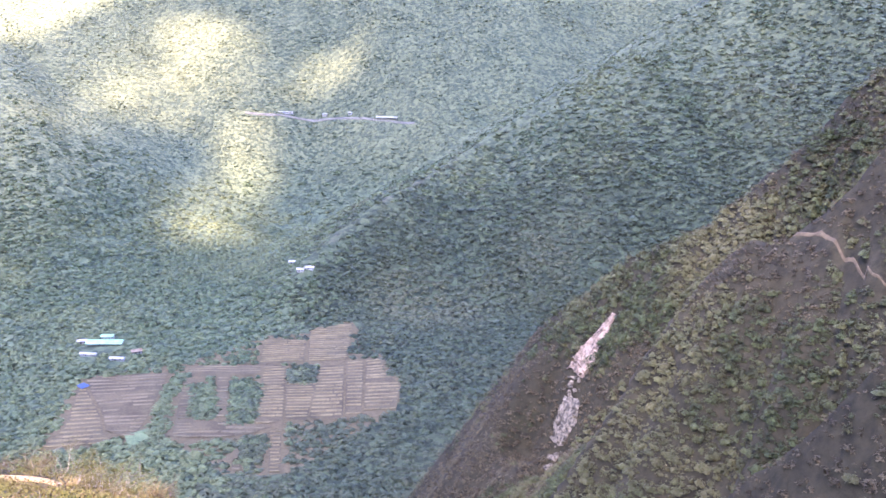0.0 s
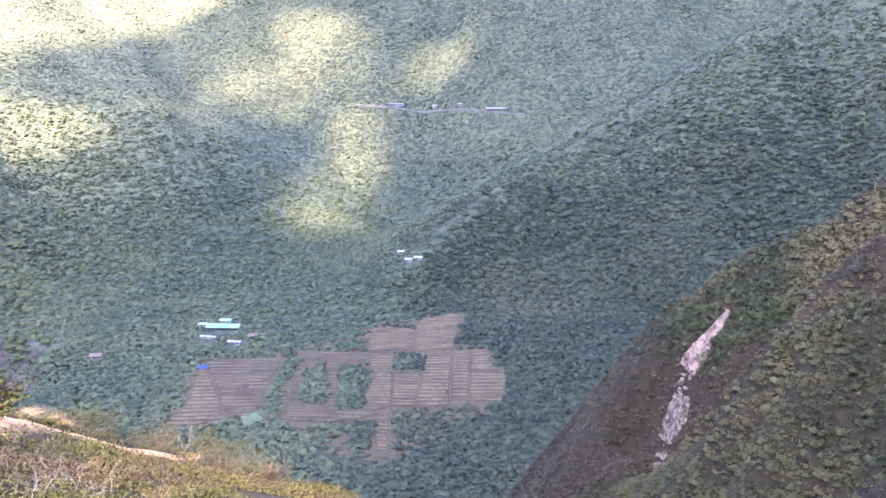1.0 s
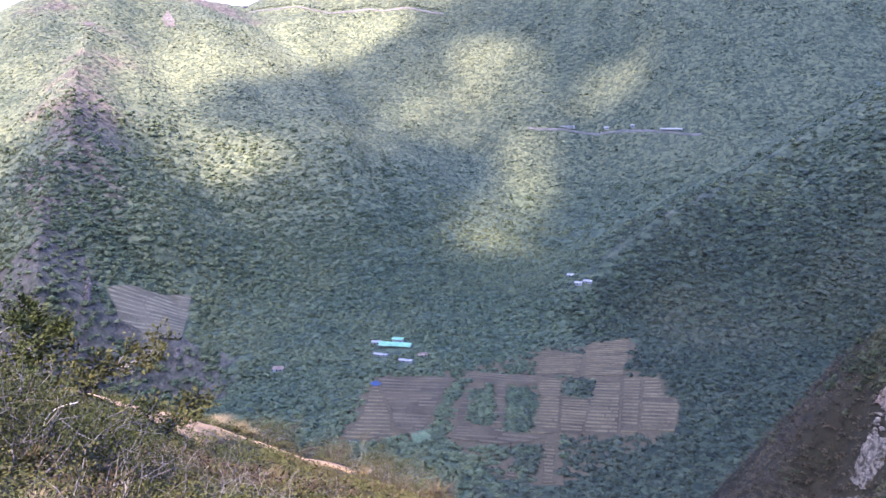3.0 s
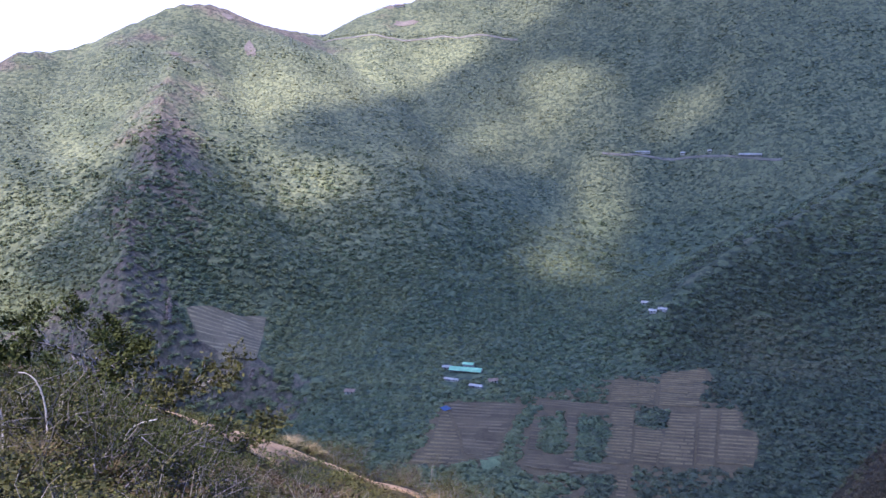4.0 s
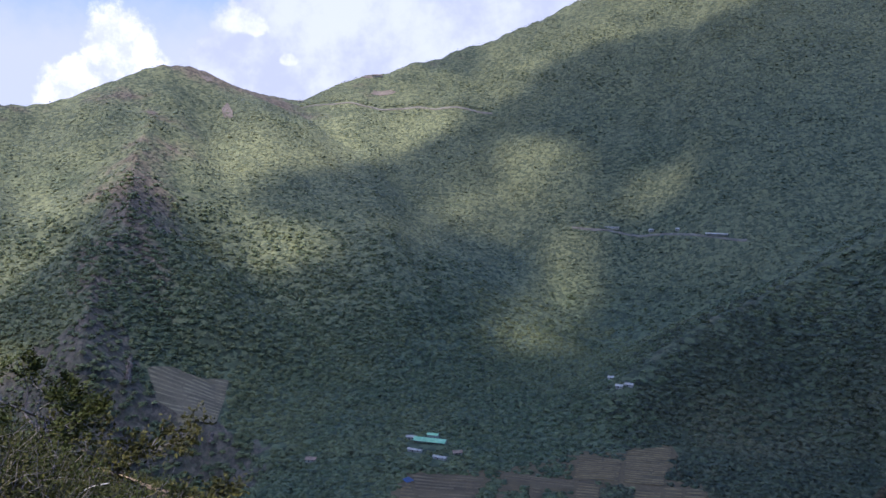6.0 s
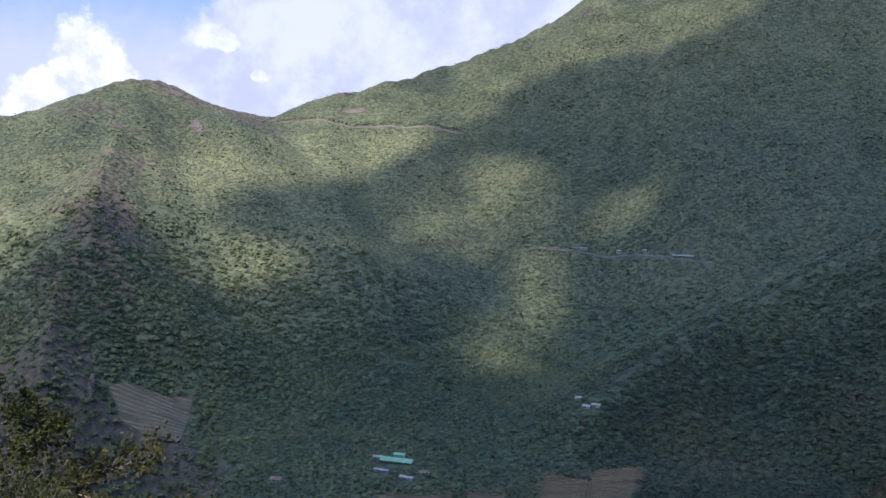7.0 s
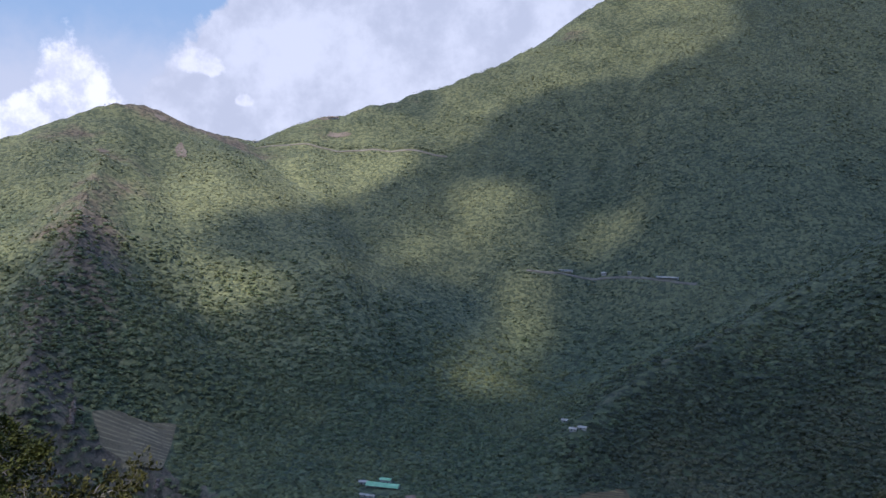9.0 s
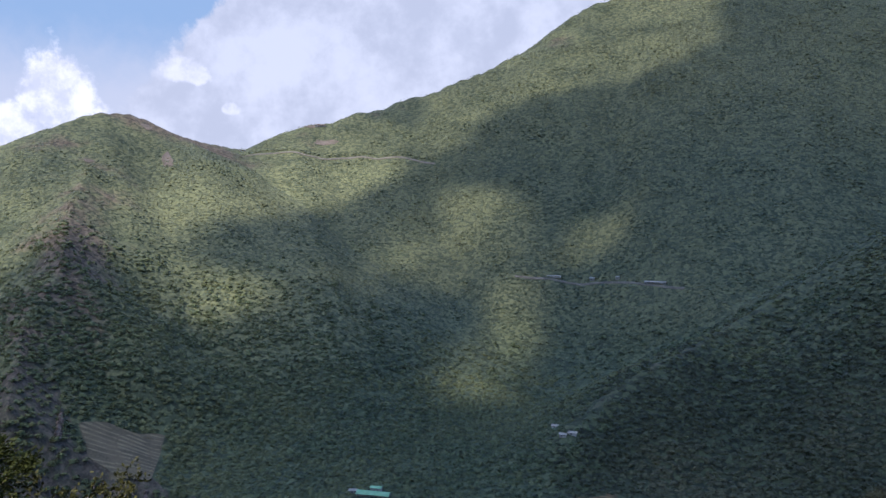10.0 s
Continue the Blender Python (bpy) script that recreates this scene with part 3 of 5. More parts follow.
def make_forests():
    rng = np.random.default_rng(11)
    near_shapes = [tuft(rng, 24, 0.185, 0.72) for _ in range(10)]
    far_shapes = [dome(rng, 0.9, 4) for _ in range(12)]

    def sector(x, y, r0, r1):
        r, az = np.hypot(x, y), np.degrees(np.arctan2(-x, y))
        return (r > r0) & (r < r1) & (az > -31) & (az < 54)

    # valley floor and lower slopes
    x, y = spread_points(rng, -1100, 700, 380, 1330, 6.2)
    keep = sector(x, y, 455, 1330) & ~open_ground(x, y)
    keep &= rng.random(len(x)) < np.clip((1330 - np.hypot(x, y)) / 330, 0, 1)
    keep &= rng.random(len(x)) > 0.5 * np.clip(1 - along(MIDDLE, x, y)[0] / 22, 0, 1)
    keep &= rng.random(len(x)) > 0.45 * np.clip(bareness(x, y) - 0.25, 0, 1) - 0.02
    keep &= (rng.random(len(x)) < 0.62) | ~on_cliff(x, y)
    x, y = x[keep], y[keep]
    gx, gy = spread_points(rng, -245, -90, 495, 690, 4.2)
    m = np.any([inside(grove, gx, gy) for grove in GROVES], 0) | (line_distance(HEDGE, gx, gy) < 5.5)
    x, y = np.concatenate([x, gx[m]]), np.concatenate([y, gy[m]])
    size = (6.6 + 5.5 * rng.random(len(x)) ** 1.6) * (0.95 + 0.35 * fbm(x, y, 40, 2))
    # plants on the middle ridge that take the leaf colour with shade painted in
    dark = ridge_shade(x, y) > rng.uniform(0.2, 0.8, len(x))
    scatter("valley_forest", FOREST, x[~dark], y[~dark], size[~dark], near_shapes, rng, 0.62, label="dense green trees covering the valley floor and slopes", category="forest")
    scatter("ridge_thicket", SHADED_FOREST, x[dark], y[dark], size[dark], near_shapes, rng, 0.62, label="dense bushes and trees on the middle ridge, painted dark for its shade", category="forest")
    # mountain flanks
    x, y = spread_points(rng, -2000, 1400, 600, 2700, 5.7)
    keep = sector(x, y, 1000, 3400) & ~open_ground(x, y)
    keep &= rng.random(len(x)) < np.clip((np.hypot(x, y) - 1000) / 250, 0, 1)
    dry = dryness(x, y)
    keep &= rng.random(len(x)) > 0.5 * dry + 0.25 * np.clip(fbm(x, y, 55, 3) + 0.1, 0, 1)
    ridge = along(MAIN, x, y)
    keep &= faces_valley(x, y, 12.0)
    keep &= ~((ridge[0] > 45) & beyond(x, y))
    x, y, dry = x[keep], y[keep], dry[keep]
    size = (3.6 + 4.2 * rng.random(len(x)) ** 2.0) * (0.9 + 0.5 * fbm(x, y, 40, 2)) * (1 - 0.35 * dry) * (1 - 0.4 * np.clip(1 - ridge[0][keep] / 220, 0, 1))
    road = np.array(TOP_ROAD, float)
    t = rng.uniform(0, len(road) - 1, 150)
    k = np.minimum(t.astype(int), len(road) - 2)
    beside = road[k] + (road[k + 1] - road[k]) * (t - k)[:, None] + np.stack([rng.normal(-2, 3, 150), 13 + 4 * rng.random(150)], 1)
    x, y, size = np.concatenate([x, beside[:, 0]]), np.concatenate([y, beside[:, 1]]), np.concatenate([size, rng.uniform(6, 9.5, 150)])
    scatter("mountain_forest", HEATH, x, y, size, far_shapes, rng, 0.44, label="patchy green trees and bushes on the mountain", category="forest")


def beyond(x, y):
    """Places behind the main ridge."""
    best = np.full(x.shape, 1e18)
    side = np.zeros(x.shape)
    for p, q in zip(MAIN[:-1], MAIN[1:]):
        dx, dy = q[0] - p[0], q[1] - p[1]
        t = np.clip(((x - p[0]) * dx + (y - p[1]) * dy) / (dx * dx + dy * dy), 0, 1)
        d = (x - p[0] - t * dx) ** 2 + (y - p[1] - t * dy) ** 2
        nearer = d < best
        best = np.where(nearer, d, best)
        side = np.where(nearer, dx * (y - p[1]) - dy * (x - p[0]), side)
    return side > 0


ROCK_LINES = [[(68.0, 305.6), (62.0, 303.0), (56.3, 302.3), (53.6, 302.4)], [(51.9, 297.4), (49.7, 294.7), (46.3, 293.4)]]


def bush_clump(rng, lobes, sprays, size):
    """A rounded bush of a few lobes with loose leaf sprays on its skin."""
    v, t = np.zeros((0, 3)), np.zeros((0, 3), int)
    for k in range(lobes):
        a = k * math.tau / lobes + rng.uniform(-0.5, 0.5)
        off = np.array((math.cos(a), math.sin(a), 0)) * (0.0 if k == 0 else rng.uniform(0.18, 0.34))
        lv, lt = dome(rng, 0.55)
        lv = lv * rng.uniform(0.38, 0.6) * np.array((1, 1, rng.uniform(0.8, 1.3))) + off
        t = np.vstack([t, lt + len(v)])
        v = np.vstack([v, lv])
    sv, st = tuft(rng, sprays, size, 0)
    return np.vstack([v, sv]), np.vstack([t, st + len(v)])


def make_scrub():
    rng = np.random.default_rng(12)
    shapes = [bush_clump(rng, 2 + k % 2, 46, 0.10) for k in range(12)]
    spiky = [tuft(rng, 20, 0.15, 0.4) for k in range(10)]

    def places(step, thin):
        x, y = spread_points(rng, -20, 260, 60, 460, step)
        r, az = np.hypot(x, y), np.degrees(np.arctan2(-x, y))
        keep = (r > 75) & (r < 458) & (az > -33) & (az < 4) & (land(x, y) > 45) & (line_distance(TRAIL, x, y) > 1.3)
        keep &= rng.random(len(x)) < np.clip((thin / r) ** 2, 0.3, 1)
        keep &= faces_valley(x, y, 3.0)
        x, y, r = x[keep], y[keep], r[keep]
        keep = np.min([line_distance(line, x, y) for line in ROCK_LINES], 0) > 3.0
        x, y, r = x[keep], y[keep], r[keep]
        z = land(x, y)
        crest, top, brow = along(RIB, x, y)[0], along(SPUR, x, y)[0], along(SHOULDER, x, y)[0]
        wet = 0.16 + 0.8 * fbm(x, y, 24, 3) + 0.45 * fbm(x, y, 6, 2) - 0.55 * np.exp(-(crest / 6) ** 2) - 0.35 * np.exp(-(top / 4) ** 2)
        wet += 0.42 * (r < 222) * np.clip((crest - 9) / 8, 0, 1) * np.clip((brow - 14) / 10, 0, 1)      # the knoll below the rib
        wet += 0.34 * (r > 250) * (z > 185) * np.exp(-(top / 34) ** 2)                                   # the head of the spur
        wet -= 0.45 * (r > 285) * (z < 185)                                                              # its dry lower face
        wet -= 0.6 * np.clip((22 - brow) / 12, 0, 1) * (r < 150)                                         # the bare shoulder
        return x, y, r, wet

    x, y, r, wet = places(1.25, 250)
    m = wet + rng.normal(0, 0.12, len(x)) > 0
    size = (1.1 + 2.4 * rng.random(m.sum()) ** 1.8) * np.clip(r[m] / 190, 0.85, 1.45) * (1 + 0.35 * np.clip(wet[m], 0, 0.6))
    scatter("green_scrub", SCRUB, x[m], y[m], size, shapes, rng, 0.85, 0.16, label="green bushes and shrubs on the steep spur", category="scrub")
    x, y, r, wet = places(1.25, 230)
    m = wet < 0.12
    size = (0.8 + 1.7 * rng.random(m.sum()) ** 1.5) * np.clip(r[m] / 190, 0.8, 1.5)
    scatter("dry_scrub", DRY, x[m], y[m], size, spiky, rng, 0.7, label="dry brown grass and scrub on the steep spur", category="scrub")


make_forests()
make_scrub()


# ---- ribbons of road and path, fields ----
def ribbon(name, line, width, lift, material, step=2.0, rough=0.2):
    """A strip that follows the ground, with a thickness and an uneven edge."""
    rng = np.random.default_rng(len(line) * 7)
    p = np.array(line, float)
    seg = np.hypot(*np.diff(p, axis=0).T)
    s = np.concatenate([[0], np.cumsum(seg)])
    t = np.arange(0, s[-1] + step, step).clip(0, s[-1])
    c = np.stack([np.interp(t, s, p[:, k]) for k in (0, 1)], 1)
    for _ in range(3):
        c[1:-1] = (c[:-2] + 2 * c[1:-1] + c[2:]) / 4
    g = np.gradient(c, axis=0)
    g /= np.linalg.norm(g, axis=1)[:, None] + 1e-9
    side = np.stack([-g[:, 1], g[:, 0]], 1)
    rows = []
    for k, drop in ((-1.15, -0.5), (-1, 0.0), (-0.4, 0.0), (0.4, 0.0), (1, 0.0), (1.15, -0.5)):
        w = np.interp(t / s[-1], np.linspace(0, 1, len(np.atleast_1d(width))), np.atleast_1d(width)) / 2 * k * (1 + rough * rng.uniform(-1, 1, len(c)))
        q = c + side * w[:, None]
        rows.append(np.stack([q[:, 0], q[:, 1], land(q[:, 0], q[:, 1]) + lift + drop * (lift + 0.3)], 1))
    v = np.stack(rows, 1)
    n, m = v.shape[:2]
    i = np.arange(n * m).reshape(n, m)
    quads = np.stack([i[:-1, :-1], i[1:, :-1], i[1:, 1:], i[:-1, 1:]], -1).reshape(-1, 4)
    return new(name, raw_mesh(name, v.reshape(-1, 3), quads[:, ::-1], material, True))


tagged(ribbon("road", ROAD_LINE, 3.6, 0.7, ROAD, 6), "pale gravel road cut along the slope", "road", kind="structure")
tagged(ribbon("mountain_road", TOP_ROAD, 5, 1.0, ROAD, 8), "pale road cut below the mountain saddle", "road", kind="structure")
tagged(ribbon("trail", TRAIL, (0.6, 0.45, 0.25, 0.2), 0.12, TRAIL_EARTH, 0.8), "narrow trodden earth trail on the spur", "trail", kind="structure")


def make_field(plot, spacing, turn, label, bed_high=0.7, bed_material=BED, fallow=0.05, soil_material=SOIL):
    """Ploughed soil with raised beds across it."""
    rng = np.random.default_rng(int(abs(plot[0][0]) * 10))
    cx, cy = np.mean([p[0] for p in plot]), np.mean([p[1] for p in plot])
    cz = height(cx, cy)
    thing = base("terraced_field", cx, cy, cz, label=label, category="field", group="fields in the valley")
    c, s = math.cos(radians(turn)), math.sin(radians(turn))
    local = [((x - cx) * c + (y - cy) * s, -(x - cx) * s + (y - cy) * c) for x, y in plot]
    vs, fs, run = [], [], 0
    v0, v1 = min(p[1] for p in local), max(p[1] for p in local)

    def span(v):
        cuts = []
        for (ax, ay), (bx, by) in zip(local, local[1:] + local[:1]):
            if (ay > v) != (by > v):
                cuts.append(ax + (bx - ax) * (v - ay) / (by - ay))
        return (min(cuts), max(cuts)) if len(cuts) >= 2 else None

    def strip(offsets, lifts, wave, trim=(0.0, 0.0)):
        ends = [span(min(max(o, v0 + 0.05), v1 - 0.05)) for o in offsets]
        if any(e is None for e in ends) or min(e[1] - e[0] for e in ends) - sum(trim) < 1:
            return None
        n = max(2, int((ends[0][1] - ends[0][0]) / 5) + 1)
        rows = []
        for o, h, e in zip(offsets, lifts, ends):
            u = np.linspace(e[0] + trim[0], e[1] - trim[1], n)
            w = o + wave * np.sin(u * 0.13 + o)
            x, y = cx + u * c - w * s, cy + u * s + w * c
            rows.append(np.stack([x - cx, y - cy, land(x, y) + h - cz], 1))
        v = np.stack(rows, 1)
        n, m = v.shape[:2]
        i = np.arange(n * m).reshape(n, m)
        return v.reshape(-1, 3), np.stack([i[:-1, :-1], i[1:, :-1], i[1:, 1:], i[:-1, 1:]], -1).reshape(-1, 4)

    v = v0
    while v < v1 - 0.3:
        made = strip((v, v + spacing * 0.5, min(v + spacing, v1)), (0.45, 0.45, 0.45), 0.0)
        if made:
            a, q = made
            vs.append(a), fs.append(q + run)
            run += len(a)
            high = 0.6 * bed_high * rng.uniform(0.6, 1.2)
            wide = spacing * rng.uniform(0.36, 0.52)
            across = span(min(v + 0.5 * wide, v1 - 0.05))
            full = across[1] - across[0] if across else 0
            start = rng.uniform(0.2, 1.6)
            while start < full - 3:
                stop = min(start + rng.uniform(10, 34), full - rng.uniform(0.2, 1.4))
                slip = rng.normal(0, 0.05 * spacing)
                made = strip([v + slip + f * wide for f in (0, 0.25, 0.75, 1)], (0.4, 0.45 + high, 0.45 + high, 0.4), 0.35, (start, full - stop))
                if made and rng.random() > fallow:
                    part("bed", raw_mesh("bed", *made, bed_material, False), thing)
                start = stop + rng.uniform(0.4, 1.6)
        v += spacing
    part("soil", raw_mesh("soil", np.vstack(vs), np.vstack(fs), soil_material, True), thing)
    return thing


for k, plot in enumerate(PLOTS):
    fallow = (0.05, 0.05, 0.02, 0.03, 0.05, 0.04, 0.05, 0.35, 0.7, 0.5, 0.6, 0.55, 0.04, 0.05, 0.6)[k]
    words = "weedy fallow field of tan soil among trees" if fallow > 0.3 else "ploughed terraced field with dry raised beds among trees"
    make_field(plot, 6.4 if k == 12 else (4.6, 4.6, 6.2, 6.2, 6.0, 5.2, 5.0)[k % 7], (5, 5, 4, 6, 8, 5, 4, 3, 6, 5, 4, 10, 8, 4, 6)[k], words, bed_material=DUSTY if fallow > 0.3 else BED, fallow=min(fallow, 0.25))
make_field(BENCH, 6.0, 38, "bare terraced field on a bench above the gorge", 0.4, GREY_BED, 0.1, GREY_SOIL)


def make_patch(name, poly, material, label, category):
    cx, cy = np.mean([p[0] for p in poly]), np.mean([p[1] for p in poly])
    ring = [(cx + (x - cx) * f, cy + (y - cy) * f) for f in (1.0, 0.6, 0.25) for x, y in poly] + [(cx, cy)]
    n = len(poly)
    v = [(x, y, height(x, y) + 0.7) for x, y in ring]
    f = []
    for lev in range(2):
        for k in range(n):
            a, b = lev * n + k, lev * n + (k + 1) % n
            f += [(a, b, b + n), (a, b + n, a + n)]
    f += [(2 * n + k, 2 * n + (k + 1) % n, 3 * n) for k in range(n)]
    return tagged(new(name, raw_mesh(name, v, f, material, True)), label, category)


def bare_earth(x, y, long, wide, turn):
    c, s = math.cos(radians(turn)), math.sin(radians(turn))
    ring = [(long * math.cos(a) * (1 + 0.3 * math.sin(3 * a + x)), wide * math.sin(a) * (1 + 0.3 * math.cos(2 * a + y))) for a in np.linspace(0, math.tau, 13)[:-1]]
    make_patch("bare_earth", [(x + u * c - v * s, y + u * s + v * c) for u, v in ring], SCAR, "bare tan earth where the slope has slipped", "bare earth")


SCAR = mottled("slipped_earth", (0.090, 0.072, 0.044), (0.165, 0.132, 0.082), 0.05, 0.5)
bare_earth(-966, 1330, 30, 9, 125)
bare_earth(-1072, 1410, 18, 9, 120)
bare_earth(-840, 1734, 26, 16, 20)
bare_earth(-892, 1790, 26, 8, 50)
bare_earth(-1024, 1190, 10, 5, 20)
make_patch("meadow", GRASSY, MEADOW, "small green meadow beside the fields", "meadow")


# ---- unseen broken cloud, added so that its shadow lies on the valley ----
SUNLIT = [   # stretches of the plan that the sun reaches, and the share of it that comes through there
    (0.60, [(-640, 545), (-690, 590), (-740, 625), (-811, 686), (-851, 767), (-868, 835), (-834, 858), (-779, 858), (-789, 945), (-756, 963), (-719, 951), (-675, 941), (-643, 973), (-614, 1028),
            (-601, 1093), (-646, 1080), (-711, 1060), (-762, 1069), (-788, 1101), (-771, 1166), (-738, 1269), (-704, 1467), (-676, 1566), (-631, 1640), (-604, 1702), (-628, 1824),
            (-728, 1886), (-807, 1863), (-1200, 2600), (-2600, 3000), (-2600, 545)]),
    (0.9, [(-813, 1016), (-753, 971), (-709, 950), (-674, 946), (-642, 972), (-613, 1025), (-600, 1087), (-641, 1072), (-698, 1055), (-757, 1062), (-806, 1109), (-834, 1090)]),
    (1.0, [(-936, 1094), (-952, 1259), (-909, 1517), (-784, 1661), (-642, 1682), (-621, 1647), (-675, 1564), (-703, 1465), (-737, 1267), (-771, 1166), (-789, 1102), (-793, 1049), (-838, 1028)]),
    (0.85, [(-836, 722), (-854, 770), (-871, 838), (-832, 865), (-919, 935), (-1036, 998), (-1102, 995), (-1114, 945)]),
    (0.52, [(-606, 1709), (-534, 1763), (-500, 1868), (-411, 1932), (-284, 1946), (-173, 1960), (-79, 2004), (15, 2146), (0, 3000), (-1200, 2600), (-676, 1960), (-670, 1809)]),
    (0.54, [(-574, 1334), (-554, 1443), (-508, 1538), (-544, 1640), (-484, 1642), (-398, 1626), (-371, 1566), (-376, 1504), (-402, 1445), (-456, 1414), (-507, 1326)]),
    (0.24, [(-598, 1097), (-622, 1215), (-627, 1455), (-550, 1657), (-393, 1653), (-330, 1579), (-318, 1478), (-386, 1391), (-491, 1285), (-530, 1108)]),
    (0.28, [(-302, 1453), (-231, 1562), (-143, 1582), (-121, 1612), (-146, 1520), (-206, 1471)]),
    (0.56, [(-339, 1294), (-294, 1357), (-262, 1326), (-254, 1284), (-276, 1188), (-273, 1052), (-331, 1038), (-370, 1060), (-356, 1168)]),
    (0.34, [(-358, 1396), (-296, 1427), (-259, 1349), (-247, 1273), (-264, 1140), (-261, 1035), (-329, 1008), (-373, 1032), (-370, 1157), (-346, 1285)]),
]
BREAKS = [(-17, 16, 294, 34, 0.85), (92, 230, 225, 110, 0.16)]   # thin places added to light the near hillside and the spur: x, y, z, radius, share


def make_clouds():
    """An unseen layer of cloud, added to shape the sunlight; its thickness varies: thin parts let a share of the sun
    through.
    """
    deck, cell = 3000.0, 20.0
    k = (deck - 200.0) / TO_SUN.z
    gx, gy = np.meshgrid(np.arange(-1900, 1100, cell) + TO_SUN.x * k, np.arange(-400, 3300, cell) + TO_SUN.y * k, indexing="ij")
    x, y, z = gx.copy(), gy.copy(), np.full(gx.shape, 200.0)
    for _ in range(7):
        k = (deck - z) / TO_SUN.z
        x, y = gx - TO_SUN.x * k, gy - TO_SUN.y * k
        z = 0.5 * z + 0.5 * land(x, y)
    wx = x + 26 * fbm(gx, gy, 110, 3) + 12 * fbm(gx, gy, 45, 2)
    wy = y + 40 * fbm(gx + 900, gy, 110, 3) + 30 * fbm(gx + 500, gy, 60, 2)
    # thinned on the left to stand in for the brightness of haze
    thin = 0.13 * np.clip((-x - 420) / 200, 0, 1) + 0.02 * np.clip(fbm(gx, gy, 260, 3), 0, 1) * (x < 0) + 0.10 * np.clip((y - 1650) / 300, 0, 1)
    for share, poly in SUNLIT:
        lit = inside(poly, wx, wy).astype(float)
        lit = sum(np.roll(np.roll(lit, i, 0), j, 1) for i in (-1, 0, 1) for j in (-1, 0, 1)) / 9
        thin = np.maximum(thin, share * lit * (1 + 0.55 * fbm(gx + 300, gy, 90, 3)))
    for cx, cy, cz, reach, share in BREAKS:
        k = (deck - cz) / TO_SUN.z
        far = np.hypot(gx - TO_SUN.x * k - cx, gy - TO_SUN.y * k - cy)
        thin = np.maximum(thin, share * np.clip(1.6 - far / reach, 0, 1))
    thin = np.clip(thin, 0, 1)
    body = 14 * (1 - thin) * (0.7 + 0.5 * fbm(gx, gy, 140, 4)) + 2
    n, m = gx.shape
    i = np.arange(n * m).reshape(n, m)
    sheet = np.stack([i[:-1, :-1], i[1:, :-1], i[1:, 1:], i[:-1, 1:]], -1).reshape(-1, 4)
    solid = (1 - thin)[:-1, :-1].reshape(-1) > 0.03
    sheet = sheet[solid]
    verts = np.concatenate([np.stack([gx, gy, deck + body], -1).reshape(-1, 3), np.stack([gx, gy, np.full(gx.shape, deck)], -1).reshape(-1, 3)])
    rim = np.concatenate([i[:, 0], i[-1, 1:], i[::-1, -1][1:], i[0, ::-1][1:-1]])
    side = np.stack([rim, np.roll(rim, -1), np.roll(rim, -1) + n * m, rim + n * m], -1)
    me = raw_mesh("cloud_layer", verts, np.vstack([sheet, sheet[:, ::-1] + n * m, side]), CLOUD, True)
    # greyed over the right of the valley to dim the slopes below
    heavy = np.clip((x + 420) / 350, 0, 1) * np.clip((1500 - y) / 500, 0, 1)
    for name, value in (("thin", np.sqrt(thin)), ("heavy", heavy)):
        me.attributes.new(name, "FLOAT", "POINT").data.foreach_set("value", np.tile(value.astype(np.float32).ravel(), 2))
    tagged(new("cloud_layer", me), "unseen broken cloud layer added to shade the valley", "cloud", kind="structure")


make_clouds()


# ---- houses in the valley ----
def slab(points, thickness):
    """A flat piece from its upper corners, with thickness downwards."""
    top = [Vector(p) for p in points]
    n = (top[1] - top[0]).cross(top[2] - top[0]).normalized() * thickness
    v = [tuple(p) for p in top] + [tuple(p - n) for p in top]
    k = len(top)
    f = [tuple(range(k)), tuple(range(2 * k - 1, k - 1, -1))] + [(i, i + k, (i + 1) % k + k, (i + 1) % k) for i in range(k)]
    return v, f


def faces_mesh(name, pieces, material):
    verts, faces = [], []
    for v, f in pieces:
        k = len(verts)
        verts += v
        faces += [tuple(i + k for i in face) for face in f]
    me = bpy.data.meshes.new(name)
    me.from_pydata(verts, [], faces)
    me.materials.append(material)
    return me


def block(x0, x1, y0, y1, z0, z1):
    return slab([(x0, y0, z1), (x1, y0, z1), (x1, y1, z1), (x0, y1, z1)], z1 - z0)


